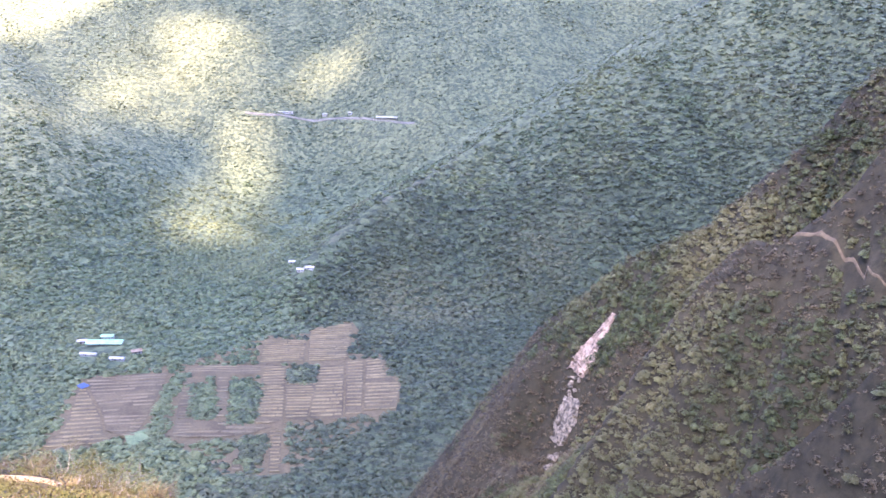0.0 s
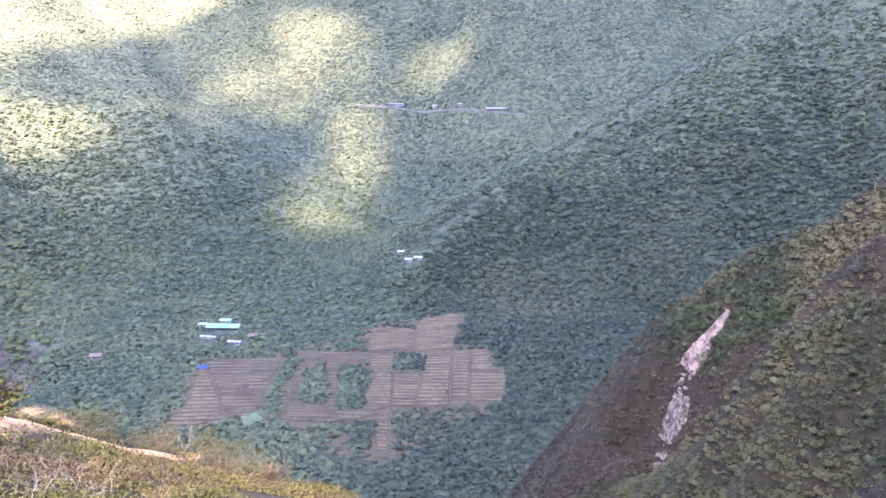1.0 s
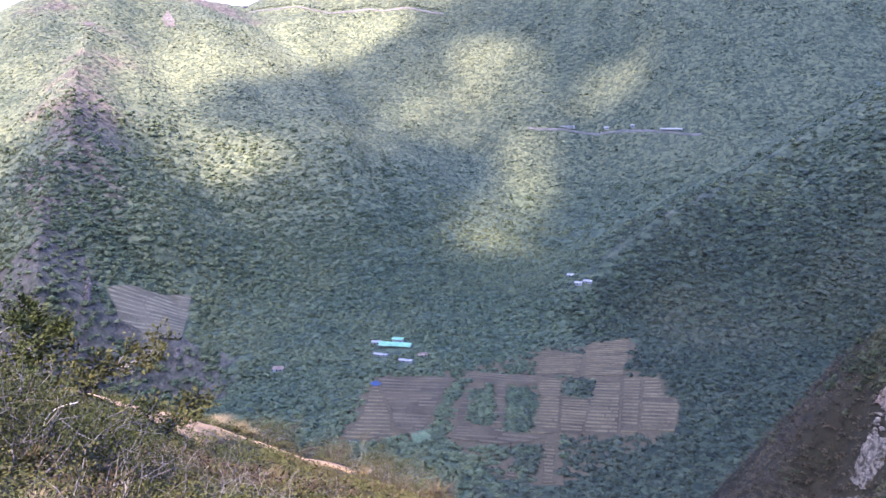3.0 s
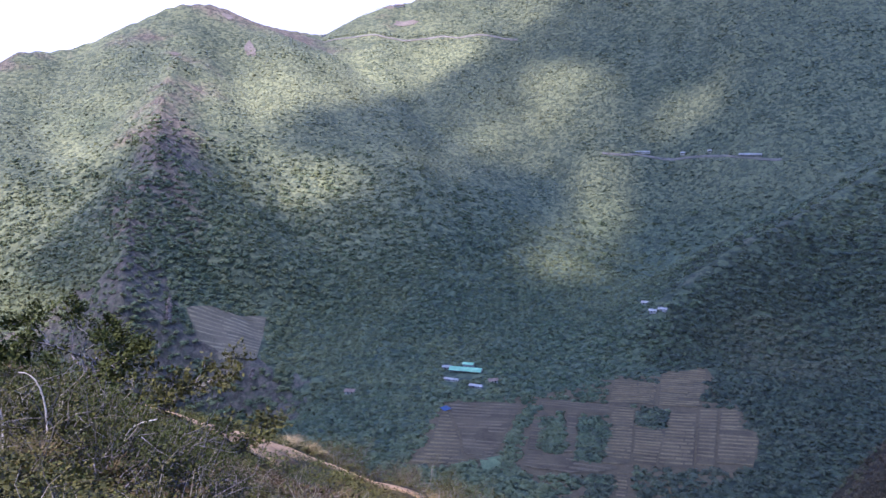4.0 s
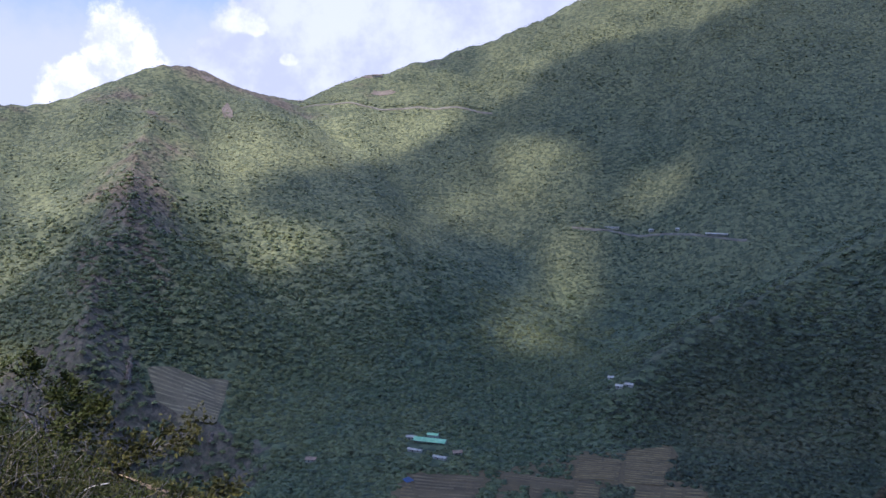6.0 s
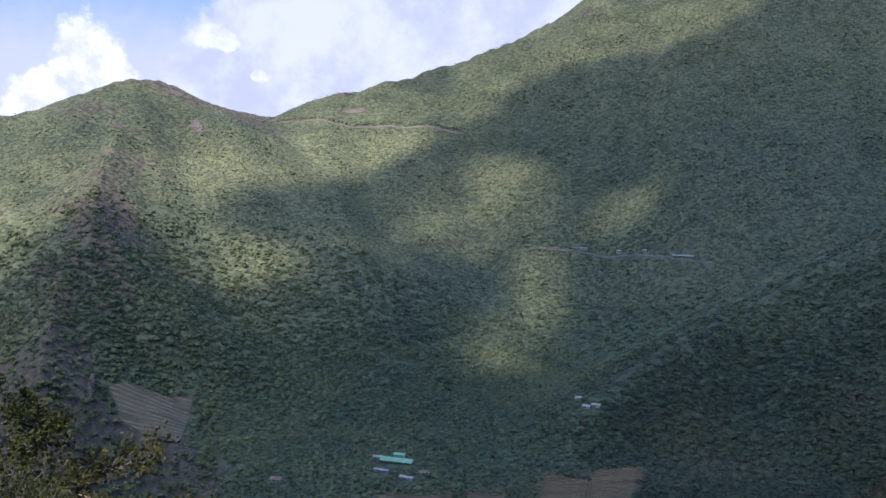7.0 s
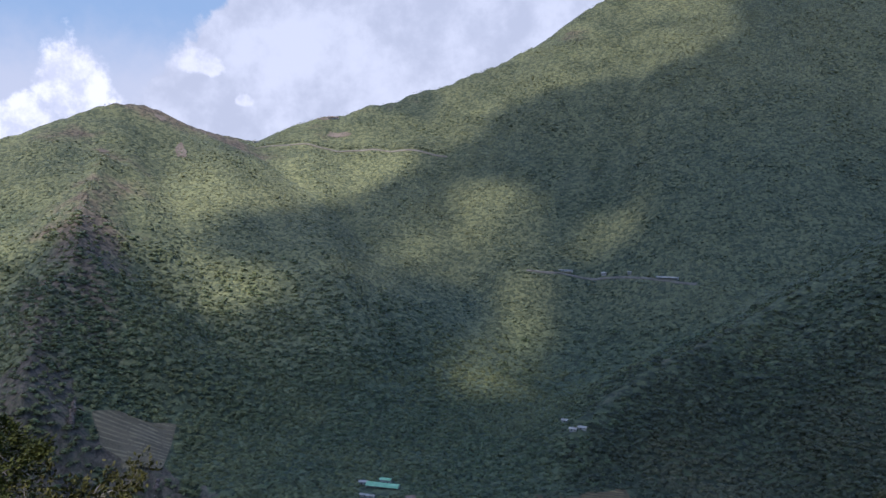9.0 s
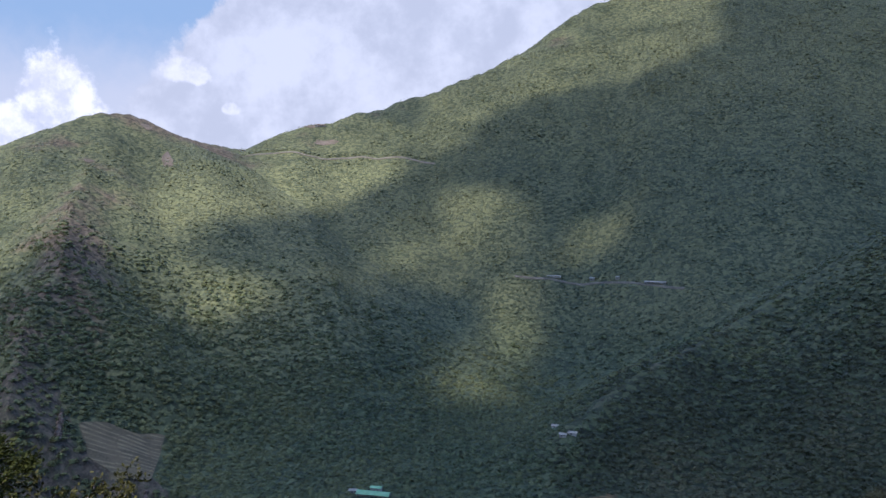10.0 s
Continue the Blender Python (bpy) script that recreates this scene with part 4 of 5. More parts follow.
def make_house(x, y, turn, length, width, wall, rise, roof_material, label, porch=False):
    z = height(x, y) + 0.2
    thing = base("house", x, y, z, turn, label=label, category="house", group="houses in the valley")
    l, w = length / 2, width / 2
    part("wall", faces_mesh("wall", [block(-l, l, -w, -w + 0.3, -1.5, wall), block(-l, l, w - 0.3, w, -1.5, wall),
                                     block(-l, -l + 0.3, -w + 0.3, w - 0.3, -1.5, wall), block(l - 0.3, l, -w + 0.3, w - 0.3, -1.5, wall)], PLASTER), thing)
    gable = [([(s * (l - 0.15), -w, wall), (s * (l - 0.15), w, wall), (s * (l - 0.15), 0, wall + rise),
               (s * (l - 0.4), -w, wall), (s * (l - 0.4), w, wall), (s * (l - 0.4), 0, wall + rise)],
              [(0, 1, 2), (5, 4, 3), (0, 3, 4, 1), (1, 4, 5, 2), (2, 5, 3, 0)]) for s in (-1, 1)]
    for g in gable:
        part("gable", faces_mesh("gable", [g], PLASTER), thing)
    o, e, d = l + 0.7, w + 0.8, 0.8 * rise / w
    top = part("roof", faces_mesh("roof", [slab([(-o, -e, wall - d + 0.1), (o, -e, wall - d + 0.1), (o, 0, wall + rise + 0.1), (-o, 0, wall + rise + 0.1)], 0.12),
                                           slab([(o, e, wall - d + 0.1), (-o, e, wall - d + 0.1), (-o, 0, wall + rise + 0.1), (o, 0, wall + rise + 0.1)], 0.12)], roof_material), thing)
    ridge = part("ridge_cap", faces_mesh("ridge_cap", [block(-o, o, -0.2, 0.2, wall + rise + 0.05, wall + rise + 0.2)], roof_material), top)
    ridge.parent = top
    door = part("door", faces_mesh("door", [block(-0.5, 0.5, -w - 0.05, -w + 0.02, 0, 2.05)], DARK), thing)
    door.location.x = -l * 0.25
    count = max(2, int(length / 5))
    pane = faces_mesh("window", [block(-0.55, 0.55, -w - 0.05, -w + 0.02, 1.0, 2.1)], DARK)
    sill = faces_mesh("sill", [block(-0.7, 0.7, -w - 0.16, -w - 0.002, 0.88, 0.98)], PLASTER)
    for k in range(count):
        at = -l + (k + 0.5) * length / count
        if abs(at + l * 0.25) > 1.3:
            win = part("window", pane, thing)
            win.location.x = at
            part("sill", sill, win)
    if porch:
        for k in range(int(length / 4) + 1):
            post = part("post", faces_mesh("post", [block(-0.12, 0.12, -w - 2.4, -w - 2.16, -1.5, wall - 0.6)], PLASTER), thing)
            post.location.x = -l + 0.3 + k * (length - 0.6) / int(length / 4)
        part("porch_roof", faces_mesh("porch_roof", [slab([(-o, -w - 2.8, wall - 1.0), (o, -w - 2.8, wall - 1.0), (o, -w - 0.4, wall - 0.2), (-o, -w - 0.4, wall - 0.2)], 0.1)], roof_material), thing)
    return thing


make_house(-296, 712, 3, 31, 6.4, 2.6, 1.1, TEAL_ROOF, "long farmhouse with a teal sheet-metal roof among trees", True)
make_house(-297, 721, 3, 10, 5, 4.2, 1.0, TEAL_ROOF, "taller farm building with a teal roof behind the farmhouse")
make_house(-317, 714, 8, 8, 4.5, 3.0, 0.9, WHITE_ROOF, "small shed with a pale roof beside the farmhouse")
make_house(-301, 687, -4, 14, 3.2, 2.2, 0.6, WHITE_ROOF, "long low shed with a grey-white metal roof")
make_house(-273, 679, -3, 12, 4, 2.2, 0.8, WHITE_ROOF, "farm shed with a bright white metal roof")
make_house(-262, 694, 30, 8, 5, 2.8, 1.2, TILE_ROOF, "small weathered hut beside the farm sheds")
make_house(-157, 884, -8, 8, 3.8, 2.3, 1.2, WHITE_ROOF, "small house with a white metal roof in the woods")
make_house(-142, 843, -5, 7, 3.8, 2.2, 1.1, WHITE_ROOF, "small white-roofed house in a clearing")
make_house(-133, 848, -12, 8.5, 3.8, 2.2, 1.1, WHITE_ROOF, "small white-roofed house beside another in a clearing")
make_house(-384, 642, 10, 9, 7, 2.6, 1.4, TILE_ROOF, "small hut with a tan roof in the forest")
make_house(-258, 1424, -4, 24, 3.6, 2.4, 0.7, WHITE_ROOF, "long roadside building with a pale roof")
make_house(-192, 1421, -4, 8, 5, 3.0, 1.2, WHITE_ROOF, "small white house beside the mountain road")
make_house(-149, 1416, -8, 6, 5, 3.0, 1.2, WHITE_ROOF, "small pale house beside the mountain road")
make_house(-86, 1389, -10, 34, 3.6, 2.4, 0.7, WHITE_ROOF, "long white-roofed building beside the mountain road", True)
make_house(-1012, 1668, 50, 12, 7, 3.2, 1.4, WHITE_ROOF, "small pale building at the mountain saddle")

make_house(-883, 1798, 42, 26, 6, 2.6, 0.9, TILE_ROOF, "long low building with a dull red roof on the ridge")

sheet = make_patch("tarpaulin", [(-287, 627), (-280, 622), (-276, 628), (-283, 633)], BLUE, "blue tarpaulin lying on the terraced field", "tarpaulin")
sheet.location.z = 0.35


# ---- bare rock ----
def make_outcrop(line, spread, count, size, material, label, seed, flat=0.6):
    """Angular blocks that break out of the slope along a line."""
    rng = np.random.default_rng(seed)
    p = np.array(line, float)
    verts, faces = [], []
    for k in range(count):
        t = rng.uniform(0, len(p) - 1)
        i = min(int(t), len(p) - 2)
        c = p[i] + (p[i + 1] - p[i]) * (t - i) + rng.normal(0, spread, 2)
        s = size * rng.uniform(0.5, 1.25)
        bm = bmesh.new()
        bmesh.ops.create_icosphere(bm, subdivisions=1, radius=1)
        turn = Euler(rng.uniform(0, 6.28, 3))
        shape = Vector(rng.uniform(0.55, 1.5, 3))
        z = height(*c)
        base_id = len(verts)
        for v in bm.verts:
            q = Vector(v.co)
            q = Vector([math.copysign(abs(a) ** 0.6, a) * k for a, k in zip(q, shape)]) * (1 + 0.25 * (rng.random() - 0.5))
            q.rotate(turn)
            verts.append((c[0] + q.x * s, c[1] + q.y * s, z + 0.35 * s + q.z * s * flat))
        faces += [[w.index + base_id for w in f.verts] for f in bm.faces]
        bm.free()
    return tagged(new("rock_outcrop", raw_mesh("rock_outcrop", verts, faces, material)), label, "rock", "rock outcrops", "stuff")


def make_rock_face(line, widths, material, label, seed, proud=0.9):
    """A bare face of broken rock that follows the slope along a line, with ledges, cracks and a ragged edge tucked into the ground."""
    rng = np.random.default_rng(seed)
    p = np.array(line, float)
    at = np.linspace(0, len(p) - 1, 46)
    c = np.stack([np.interp(at, np.arange(len(p)), p[:, k]) for k in (0, 1)], 1)
    d = np.gradient(c, axis=0)
    e = 3.0
    gx = (land(c[:, 0] + e, c[:, 1]) - land(c[:, 0] - e, c[:, 1])) / (2 * e)
    gy = (land(c[:, 0], c[:, 1] + e) - land(c[:, 0], c[:, 1] - e)) / (2 * e)
    out = np.stack([-gx, -gy, np.ones(len(c))], 1)
    out /= np.linalg.norm(out, axis=1)[:, None]
    side = np.cross(out, np.stack([d[:, 0], d[:, 1], gx * d[:, 0] + gy * d[:, 1]], 1))
    side /= np.linalg.norm(side, axis=1)[:, None]
    wide = np.interp(at, np.arange(len(p)), widths) / 2
    u = np.linspace(-1, 1, 19)
    left, right = (1 + 0.35 * vnoise(at * 6 + seed * 9 + k, at * 0 + 3) - 0.1 + 0.12 * rng.random(len(at)) for k in (0, 40))
    reach = np.where(u[None, :] < 0, left[:, None], right[:, None]) * u[None, :] * wide[:, None]
    x, y = c[:, :1] + side[:, :1] * reach, c[:, 1:] + side[:, 1:2] * reach
    z = land(x, y)
    s1, s2 = at[:, None] * 9 + 0 * u[None, :], reach
    blocks = np.floor(vnoise(s1 * 0.9 + seed, s2 * 0.55 + 7) * 5) / 5
    cracks = np.abs(vnoise(s1 * 0.5 + 4, s2 * 1.5 + seed) - 0.5)
    lift = proud * (0.35 + 0.8 * blocks + 0.5 * cracks + 0.25 * rng.random(x.shape)) * (1 - np.abs(u[None, :]) ** 6) - 0.7 * np.abs(u[None, :]) ** 6
    v = np.stack([x + out[:, :1] * lift, y + out[:, 1:2] * lift, z + out[:, 2:] * lift], -1)
    n, m = x.shape
    i = np.arange(n * m).reshape(n, m)
    quads = np.stack([i[:-1, :-1], i[1:, :-1], i[1:, 1:], i[:-1, 1:]], -1).reshape(-1, 4)
    tris = np.vstack([quads[:, [0, 1, 2]], quads[:, [0, 2, 3]]])
    return tagged(new("rock_outcrop", raw_mesh("rock_outcrop", v.reshape(-1, 3), tris, material)), label, "rock", "rock outcrops")


make_rock_face([(68.0, 305.6), (62.0, 303.0), (56.3, 302.3), (53.6, 302.4)], (2.6, 6.0, 12.5, 13.5), PALE_ROCK, "pale pinkish bare rock face on the spur", 3)
make_rock_face([(51.9, 297.4), (49.7, 294.7), (46.3, 293.4)], (9.0, 12.5, 9.0), GREY_ROCK, "grey and white rock slab on the spur", 5)
make_outcrop([(53, 301.5), (51.5, 297.5)], 1.6, 26, 0.8, GREY_ROCK, "broken grey rock between the bare faces", 4)
make_outcrop([(45.6, 292.4), (43.8, 288)], 1.2, 24, 0.9, GREY_ROCK, "dark grey broken rock low on the spur", 6)
make_outcrop([(72, 262), (66, 250)], 2.4, 14, 0.9, GREY_ROCK, "small grey rocks in the ravine of the spur", 9)
make_outcrop([(-603, 657), (-588, 640), (-579, 627)], 0.7, 60, 1.7, PALE_ROCK, "narrow white rock streak down the dark cliff", 7, 2.2)
make_outcrop([(-500, 651), (-497, 645)], 1.0, 10, 1.6, PALE_ROCK, "small white rock on the gorge cliff", 8, 1.4)


# ---- the near hillside ----
def tube(points, radii, sides=4):
    """A tapered, bent stem."""
    p = [Vector(q) for q in points]
    verts, faces = [], []
    for k, (q, r) in enumerate(zip(p, radii)):
        way = (p[min(k + 1, len(p) - 1)] - p[max(k - 1, 0)]).normalized()
        u = way.orthogonal().normalized()
        w = way.cross(u)
        for s in range(sides):
            a = math.tau * s / sides
            verts.append(tuple(q + (u * math.cos(a) + w * math.sin(a)) * r))
    for k in range(len(p) - 1):
        for s in range(sides):
            a, b = k * sides + s, k * sides + (s + 1) % sides
            faces.append((a, b, b + sides, a + sides))
    faces.append(tuple(range(len(verts) - sides, len(verts))))
    return verts, faces


def grow(rng, start, way, length, radius, depth, bend, stems, tips, sides=4):
    """A branching stem: fills stems with (points, radii) and tips with leaf places."""
    p, d = Vector(start), Vector(way).normalized()
    points, radii = [tuple(p)], [radius]
    n = 3
    for k in range(n):
        d = (d + Vector(rng.normal(0, bend, 3)) + Vector((0, 0, 0.08))).normalized()
        p = p + d * (length / n)
        points.append(tuple(p))
        radii.append(radius * (1 - 0.75 * (k + 1) / n))
        if depth == 0 or k > 1:
            tips.append((tuple(p), tuple(d)))
        if depth > 0 and k > 0:
            for _ in range(rng.integers(1, 3)):
                side = (d + Vector(rng.normal(0, 0.75, 3))).normalized()
                grow(rng, p, side, length * rng.uniform(0.45, 0.7), radius * 0.55 * (1 - 0.15 * k), depth - 1, bend, stems, tips)
    stems.append((points, radii))


def leaf_mesh(name, rng, tips, each, size, spread, material, long=1.8):
    """Small folded leaves round the tips of the twigs."""
    verts, faces = [], []
    for place, way in tips:
        for _ in range(each):
            c = np.array(place) + rng.normal(0, spread, 3)
            u = rng.normal(size=3) + np.array(way) * 0.8 + np.array((0, 0, 0.3))
            u /= np.linalg.norm(u)
            w = np.cross(u, rng.normal(size=3))
            w /= np.linalg.norm(w)
            up = np.cross(u, w)
            s = size * rng.uniform(0.6, 1.3)
            k = len(verts)
            verts += [tuple(c), tuple(c + u * s * long * 0.5 + w * s * 0.45 + up * s * 0.12), tuple(c + u * s * long), tuple(c + u * s * long * 0.5 - w * s * 0.45 + up * s * 0.12)]
            faces += [(k, k + 1, k + 2), (k, k + 2, k + 3)]
    return raw_mesh(name, verts, faces, material)


def stems_mesh(name, stems, material, sides=3):
    return faces_mesh(name, [tube(p, r, sides) for p, r in stems], material)


def shrub_kind(seed, tall, count, leaf, each, leaf_material, wood, label, lean=0.55, depth=1, bend=0.25):
    """One shrub with its stems and foliage, kept at the origin as a pattern to copy."""
    rng = np.random.default_rng(seed)
    thing = base("shrub", 0, 0, 0, label=label, category="shrub", group="shrubs on the near hillside")
    stems, tips = [], []
    for _ in range(count):
        a, s = rng.uniform(0, math.tau), abs(rng.normal(0, lean))
        grow(rng, (0.12 * math.cos(a), 0.12 * math.sin(a), -0.1), (math.cos(a) * s, math.sin(a) * s, 1), tall * rng.uniform(0.6, 1.1), 0.014 * tall + 0.004, depth, bend, stems, tips)
    part("branchwork", stems_mesh("branchwork", stems, wood), thing)
    if each:
        part("foliage", leaf_mesh("foliage", rng, tips, each, leaf, 0.06 * tall, leaf_material), thing)
    return thing


def make_tuft(seed, tall, count, material, label, spread=0.5):
    rng = np.random.default_rng(seed)
    verts, faces = [], []
    for _ in range(count):
        a, s = rng.uniform(0, math.tau), abs(rng.normal(0, spread))
        root = np.array((math.cos(a), math.sin(a), 0)) * rng.uniform(0, 0.25) * tall
        way = np.array((math.cos(a) * s, math.sin(a) * s, 1.0))
        way /= np.linalg.norm(way)
        side = np.array((-math.sin(a), math.cos(a), 0)) * 0.005
        h = tall * rng.uniform(0.55, 1.1)
        mid = root + way * h * 0.55
        tip = root + way * h + np.array((math.cos(a), math.sin(a), -0.6)) * h * 0.22
        k = len(verts)
        verts += [tuple(root - side), tuple(root + side), tuple(mid + side * 0.8), tuple(mid - side * 0.8), tuple(tip)]
        faces += [(k, k + 1, k + 2), (k, k + 2, k + 3), (k + 3, k + 2, k + 4)]
    thing = new("grass_tuft", raw_mesh("grass_tuft", verts, faces, material))
    return tagged(thing, label, "grass", "grass tufts on the near hillside")


WALK_LINE = [(-13.9, 15.9), (-14.5, 18.5), (-15, 21.5), (-15.2, 23.3), (-15.1, 25), (-14.6, 26.2), (-13.6, 26.9), (-12.9, 26.6)]


def make_hillside():
    rng = np.random.default_rng(21)
    tagged(ribbon("path", WALK_LINE, (3.0, 2.6, 1.5, 1.0, 0.8, 0.7, 0.6), 0.10, PATH, 0.3, 0.32), "trodden sandy footpath over the near hillside", "path", kind="structure")
    kinds = [
        shrub_kind(1, 0.8, 9, 0.021, 15, BUSH, BARK, "leafy dark green shrub on the dry hillside"),
        shrub_kind(2, 0.7, 9, 0.019, 14, OLIVE, TWIG, "olive green shrub with fine leaves on the hillside"),
        shrub_kind(3, 0.75, 7, 0.018, 9, OLIVE, TWIG, "sparse olive shrub with pale twigs"),
        shrub_kind(4, 0.6, 9, 0.019, 12, RUSSET, BARK, "withered russet shrub on the dry hillside"),
        shrub_kind(5, 0.7, 7, 0.03, 0, OLIVE, TWIG, "leafless bleached twiggy shrub", 0.8, 2, 0.35),
        shrub_kind(6, 0.8, 10, 0.021, 15, BUSH, BARK, "dense green bush on the hillside", 0.8),
    ]
    tufts = [make_tuft(7, 0.55, 260, GRASS, "dry yellow-green grass tuft"), make_tuft(8, 0.5, 300, STRAW, "pale straw-coloured grass tuft", 0.7)]
    patterns = kinds + tufts

    # how high the growth in front of the path reaches, by bearing and elevation from the viewpoint
    brow = np.array([(10, -34), (20, -30), (27, -26.8), (31, -25.4), (34, -24.2), (37, -22.9), (41, -21.4), (44.3, -18.9), (47, -17.8), (48.7, -15.9), (51, -14.7), (53, -14.0), (62, -13)])
    tall_of = {}
    for pattern in patterns:
        meshes = [o.data for o in (pattern, *pattern.children_recursive) if o.data]
        tall_of[pattern.name] = max(v.co.z for me in meshes for v in me.vertices)

    def put(pattern, x, y, scale, capped=True):
        if capped:
            az, r = math.degrees(math.atan2(-x, y)), math.hypot(x, y)
            room = EYE_Z + r * math.tan(radians(np.interp(az, brow[:, 0], brow[:, 1]))) - height(x, y)
            scale = min(scale, room / (1.02 * tall_of[pattern.name]))
            if scale < 0.22:
                return None
        ob = copy_thing(pattern, pose(x, y, height(x, y) - 0.03, rng.uniform(-6, 6), rng.uniform(-6, 6), rng.uniform(0, 360)))
        ob.scale = (scale * 1.15, scale * 1.15, scale * rng.uniform(0.8, 1.05))
        return ob

    placed = 0
    for _ in range(4000):
        if placed >= 230:
            break
        az, r = radians(rng.uniform(16, 62)), 4.5 + 33 * rng.random() ** 0.8
        x, y = -r * math.sin(az), r * math.cos(az)
        if line_distance(WALK_LINE, np.array([x]), np.array([y]))[0] < 1.25:
            continue
        wet = float(fbm(np.array([x]), np.array([y]), 6, 2)[0])
        weights = np.array([0.8 + 3 * wet, 2.6, 2.4, 1.4 - 2 * wet, 0.5 - 1.0 * wet, 0.8 + 3 * wet, 1.6, 0.4]).clip(0.1, 5)
        pattern = patterns[rng.choice(len(patterns), p=weights / weights.sum())]
        put(pattern, x, y, rng.uniform(0.45, 0.8) * (1.0 + 0.5 * max(0.0, math.degrees(az) - 46) / 8))
        placed += 1
    # bushes along the far edge of the path, the straw clump, the bleached brush and the dark bush
    for x, y, k, s in ((-16.5, 23.2, 7, 0.8), (-16.9, 23.6, 7, 1.0), (-17.1, 24.3, 7, 1.15), (-16.6, 24.4, 7, 0.9), (-16.4, 25.0, 7, 0.85), (-16.9, 25.2, 6, 1.0), (-16.7, 26.4, 0, 1.25), (-16.3, 27.3, 5, 1.3), (-17.0, 27.0, 5, 1.3), (-16.9, 25.7, 5, 1.0),
                       (-15.6, 28.0, 3, 1.0), (-14.9, 28.4, 3, 1.4), (-14.2, 28.7, 2, 1.5), (-14.5, 28.0, 1, 1.2), (-13.2, 28.2, 0, 1.2), (-12.6, 28.0, 1, 1.3), (-12.3, 28.7, 5, 1.3),
                       (-11.8, 27.6, 5, 1.4), (-11.2, 27.8, 1, 1.2), (-10.6, 27.3, 1, 1.4), (-10.0, 27.2, 6, 1.6), (-9.4, 27.0, 3, 1.4), (-11.6, 26.4, 5, 1.0), (-12.4, 26.0, 6, 1.3), (-10.9, 25.6, 1, 1.0), (-11.9, 24.6, 5, 1.0),
                       (-6.6, 8.0, 4, 1.0), (-6.0, 8.6, 4, 1.1), (-7.2, 8.8, 4, 1.0), (-5.6, 7.6, 4, 0.9), (-7.6, 9.6, 4, 1.0), (-6.4, 9.6, 4, 1.0), (-5.4, 8.8, 4, 1.0),
                       (-10.6, 8.0, 5, 1.2), (-11.4, 8.6, 0, 1.3), (-12.4, 8.4, 5, 1.4), (-11.0, 7.0, 0, 1.3), (-12.6, 9.4, 5, 1.2), (-9.8, 6.9, 1, 1.1), (-8.4, 8.3, 1, 1.2), (-9.2, 8.9, 5, 1.25), (-8.0, 7.2, 2, 1.1), (-9.6, 9.7, 1, 1.3), (-10.4, 10.2, 5, 1.3),
                       (-7.2, 6.4, 2, 0.95), (-8.8, 7.6, 0, 1.1), (-11.2, 10.8, 1, 1.4), (-10.2, 9.2, 2, 1.3), (-11.8, 11.0, 5, 1.3), (-7.6, 5.8, 1, 1.0), (-6.6, 5.9, 5, 0.8)):
        put(patterns[k], x, y, s, math.hypot(x, y) < 20)
    for k in range(60):
        lean = (k + rng.uniform(0, 1)) / 60
        az, r = radians(42.5 + 13.5 * lean), rng.uniform(8.3, 12.2)
        put(patterns[(5, 0, 1, 5, 2)[k % 5]], -r * math.sin(az), r * math.cos(az), 1.6)
    for k in range(90):
        az, r = radians(40.5 + 15 * rng.random()), rng.uniform(10.5, 19)
        x, y = -r * math.sin(az), r * math.cos(az)
        if line_distance(WALK_LINE, np.array([x]), np.array([y]))[0] > 2.4:
            put(patterns[(5, 0, 1, 5, 2, 0)[k % 6]], x, y, 1.5)
    for pattern in patterns:
        for ob in (pattern, *pattern.children_recursive):
            bpy.data.objects.remove(ob)
    # low growth between the shrubs
    n = 8000
    az, r = np.radians(rng.uniform(14, 66, n)), 3.2 + 37 * rng.random(n) ** 1.25
    ring = np.arange(n) < 700
    az, r = np.where(ring, rng.uniform(0, math.tau, n), az), np.where(ring, 1.6 + 9 * rng.random(n), r)
    near = ring & (np.cos(az - 0.0) > 0.9) & (r < 5)
    x, y = -r * np.sin(az), r * np.cos(az)
    keep = (line_distance(WALK_LINE, x, y) > 0.45 + 0.4 * rng.random(n) + 0.45 * (y < 21)) & ~near
    x, y, r = x[keep], y[keep], r[keep]
    shapes = [tuft(rng, 48, 0.058, core=0) for _ in range(8)]
    size = rng.uniform(0.25, 0.55, len(x)) * np.clip(r / 12, 0.8, 1.3)
    room = EYE_Z + r * np.tan(np.radians(np.interp(np.degrees(np.arctan2(-x, y)), brow[:, 0], brow[:, 1]))) - land(x, y)
    size = np.where(r < 20, np.clip(room * 1.5, 0.02, size), size)
    kind = fbm(x, y, 4, 3) + rng.normal(0, 0.2, len(x))
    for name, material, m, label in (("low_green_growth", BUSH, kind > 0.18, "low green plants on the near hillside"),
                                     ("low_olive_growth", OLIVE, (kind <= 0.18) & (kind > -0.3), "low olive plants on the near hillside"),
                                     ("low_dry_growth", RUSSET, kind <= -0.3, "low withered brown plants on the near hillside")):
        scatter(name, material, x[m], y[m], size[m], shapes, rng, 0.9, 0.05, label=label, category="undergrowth")


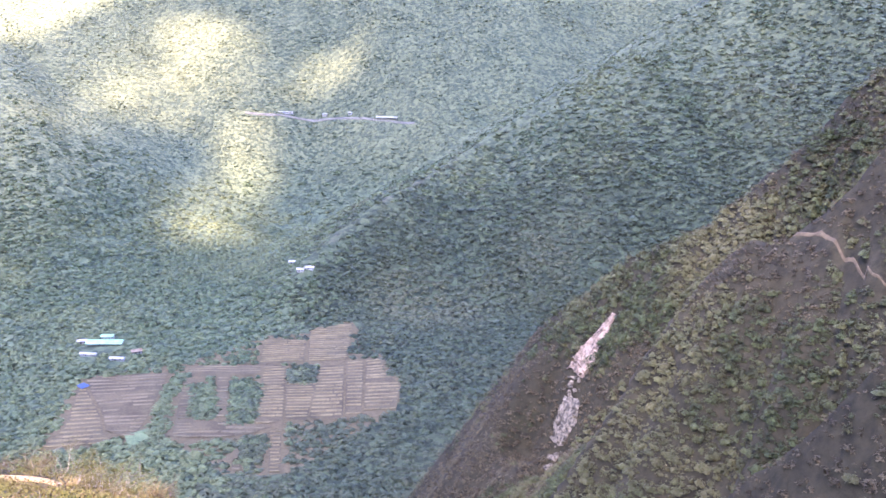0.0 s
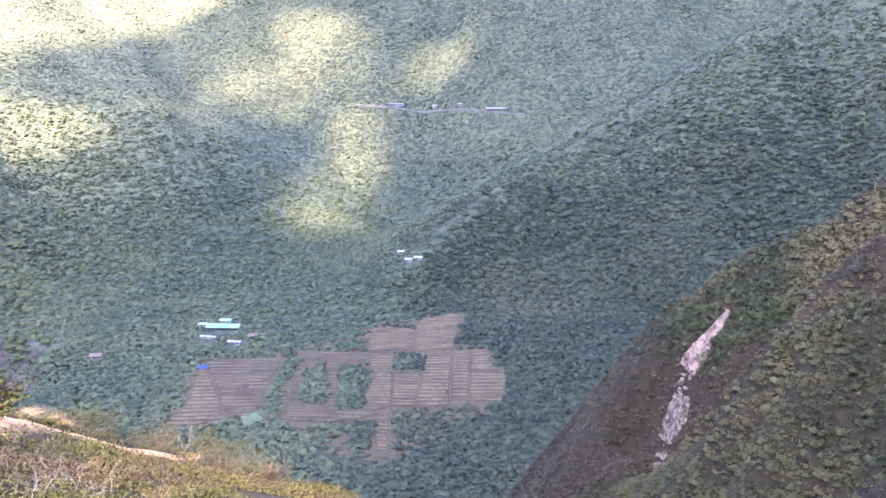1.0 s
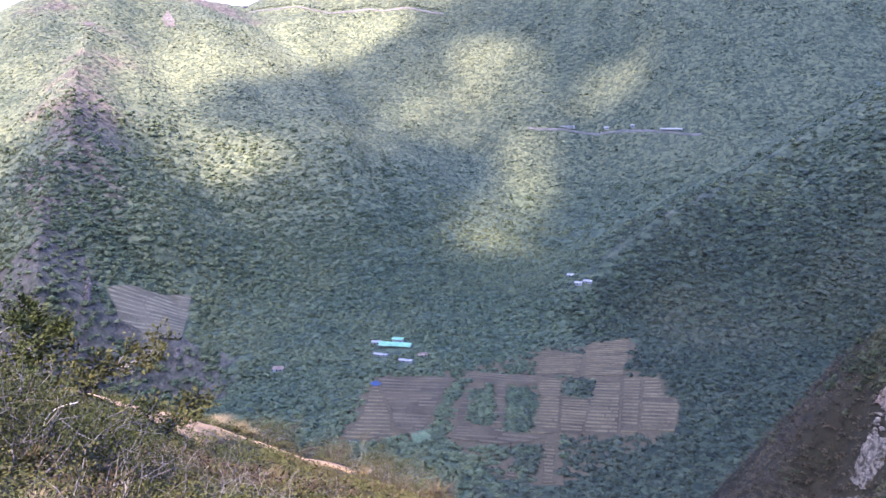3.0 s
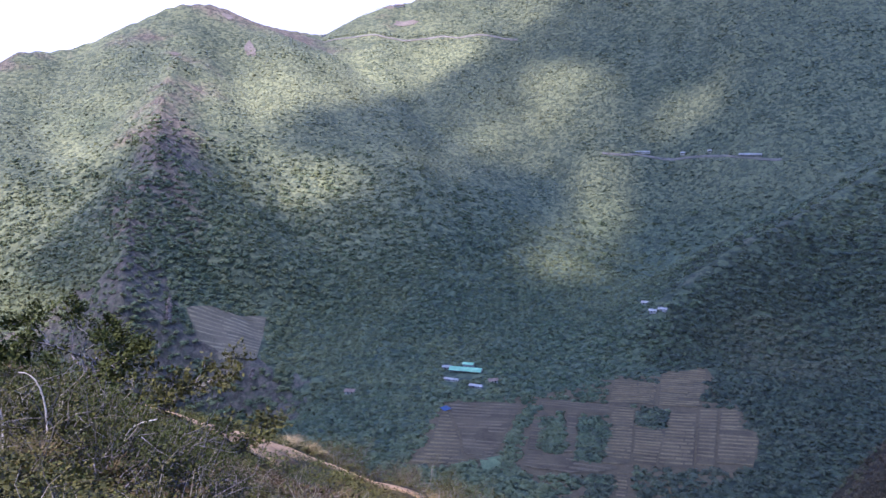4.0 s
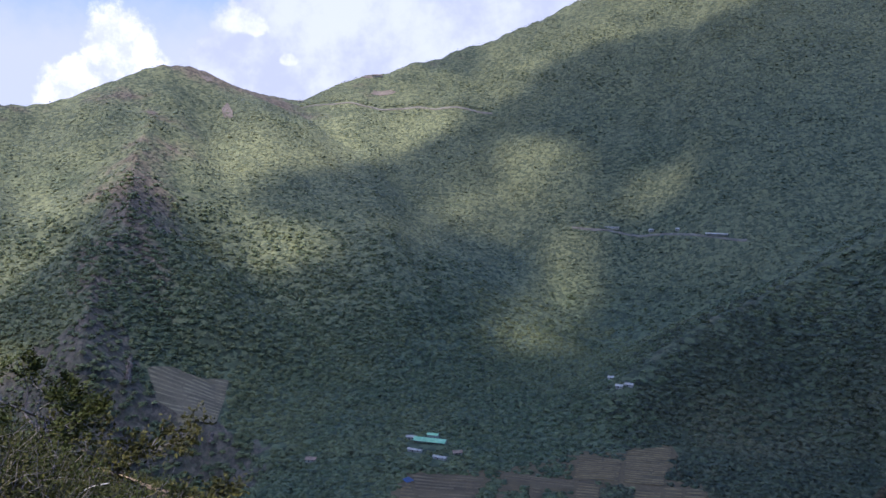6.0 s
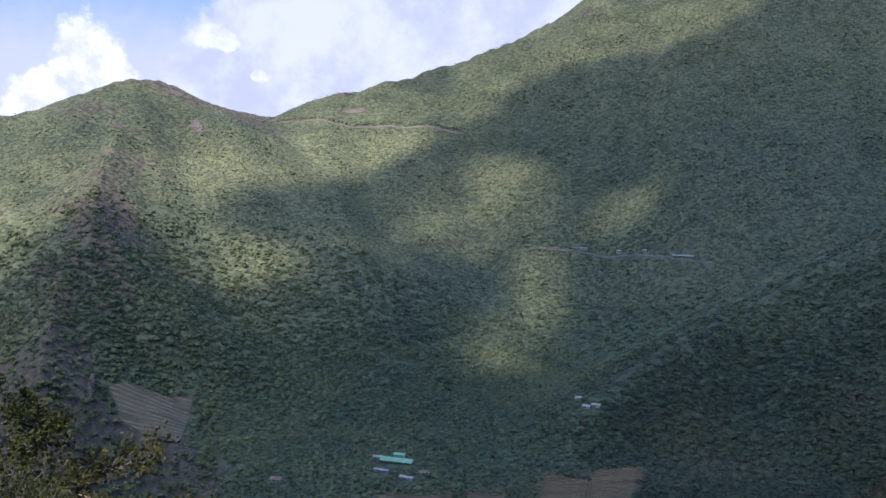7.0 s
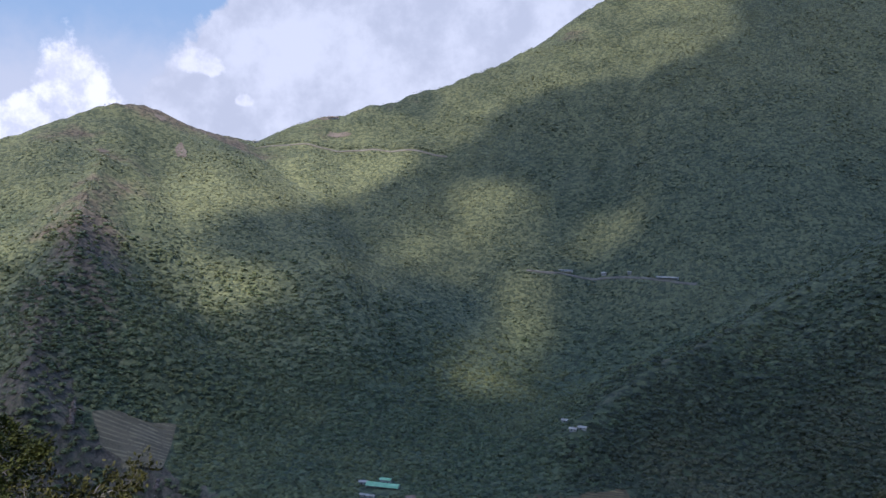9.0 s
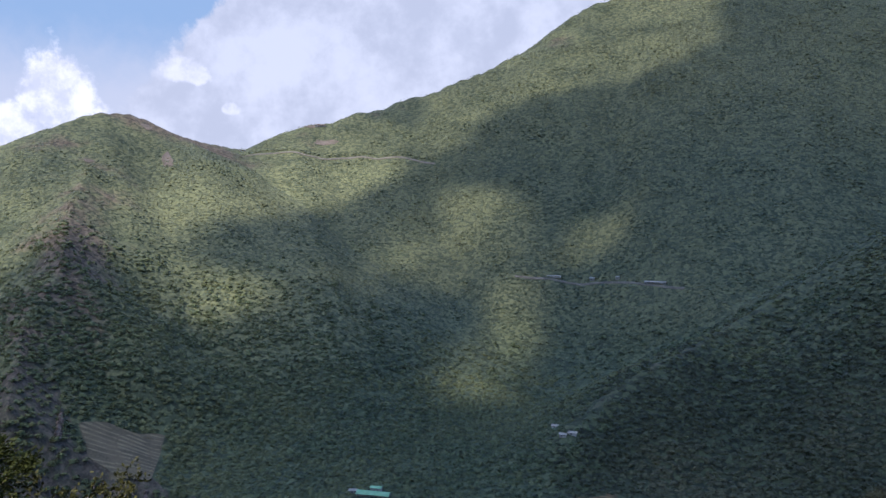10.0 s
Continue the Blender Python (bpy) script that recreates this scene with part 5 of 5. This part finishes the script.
def make_tree(x, y, seed, tall, lean, leaf_material, each, label, wide=1.0):
    """A small twisted tree: trunk, limbs and sparse clusters of leaves."""
    rng = np.random.default_rng(seed)
    thing = base("small_tree", x, y, height(x, y) - 0.05, label=label, category="tree", group="small trees on the near hillside")
    trunk = [(0, 0, -0.1)]
    d = Vector(lean)
    p = Vector((0, 0, -0.1))
    for k in range(5):
        d = (d + Vector(rng.normal(0, 0.22, 3)) + Vector((0, 0, 0.15))).normalized()
        p = p + d * tall * 0.1
        trunk.append(tuple(p))
    part("trunk", faces_mesh("trunk", [tube(trunk, np.linspace(0.055, 0.035, 6) * tall / 2, 7)], BARK), thing)
    reach = []
    for k in range(7):
        root = Vector(trunk[min(5, 3 + k % 3)])
        a = k * math.tau / 7 + rng.uniform(-0.4, 0.4)
        stems, tips = [], []
        grow(rng, root, (math.cos(a), math.sin(a), rng.uniform(0.15, 0.7)), tall * rng.uniform(0.4, 0.6), 0.034 * tall / 2, 2, 0.38, stems, tips)
        limb = part("limb", stems_mesh("limb", stems, TWIG if k % 2 else BARK), thing)
        reach += [q[0][2] for q in tips]
        tips = [q for q in tips if rng.random() < 0.8]
        if tips:
            part("foliage", leaf_mesh("foliage", rng, tips, each, 0.05, 0.06, leaf_material), limb)
    grown = tall / max(reach)
    thing.scale = (grown * wide, grown * wide, grown)
    return thing


make_hillside()
make_tree(-12.65, 11.8, 31, 2.3, (-0.3, -0.25, 0.9), BUSH, 30, "small gnarled tree with bare pale branches and sparse leaves", 1.35)
make_tree(-12.8, 12.8, 32, 1.75, (0.35, 0.1, 0.8), OLIVE, 9, "low leaning tree with pale crooked branches", 1.1)
make_tree(-10.9, 7.6, 33, 1.5, (-0.1, 0, 1), BUSH, 30, "small leafy green tree beside the footpath")
make_tree(-11.3, 13.6, 34, 1.2, (0.6, 0.2, 0.7), OLIVE, 6, "low crooked shrub tree with few leaves", 1.5)


def make_dead_stalk(x, y, tall, curl, label):
    pts = [(0.06 * math.sin(t * 3.0) + curl * t ** 4, 0.05 * t, tall * math.sin(t * 1.36) - 0.05) for t in np.linspace(0, 1.15, 12)]
    me = faces_mesh("dead_stalk", [tube(pts, np.linspace(0.013, 0.006, 12), 6)], BLEACHED)
    ob = new("dead_stalk", me)
    ob.matrix_basis = pose(x, y, height(x, y), 0, 0, 40)
    return tagged(ob, label, "plant stalk", "dead stalks")


make_dead_stalk(-6.5, 5.25, 1.05, -0.07, "curved bleached dead stalk standing in the scrub")
make_dead_stalk(-6.9, 5.1, 0.8, -0.2, "thin leaning dead stalk in the scrub")
make_dead_stalk(-6.3, 5.9, 0.7, 0.25, "thin pale dead stalk among the shrubs")
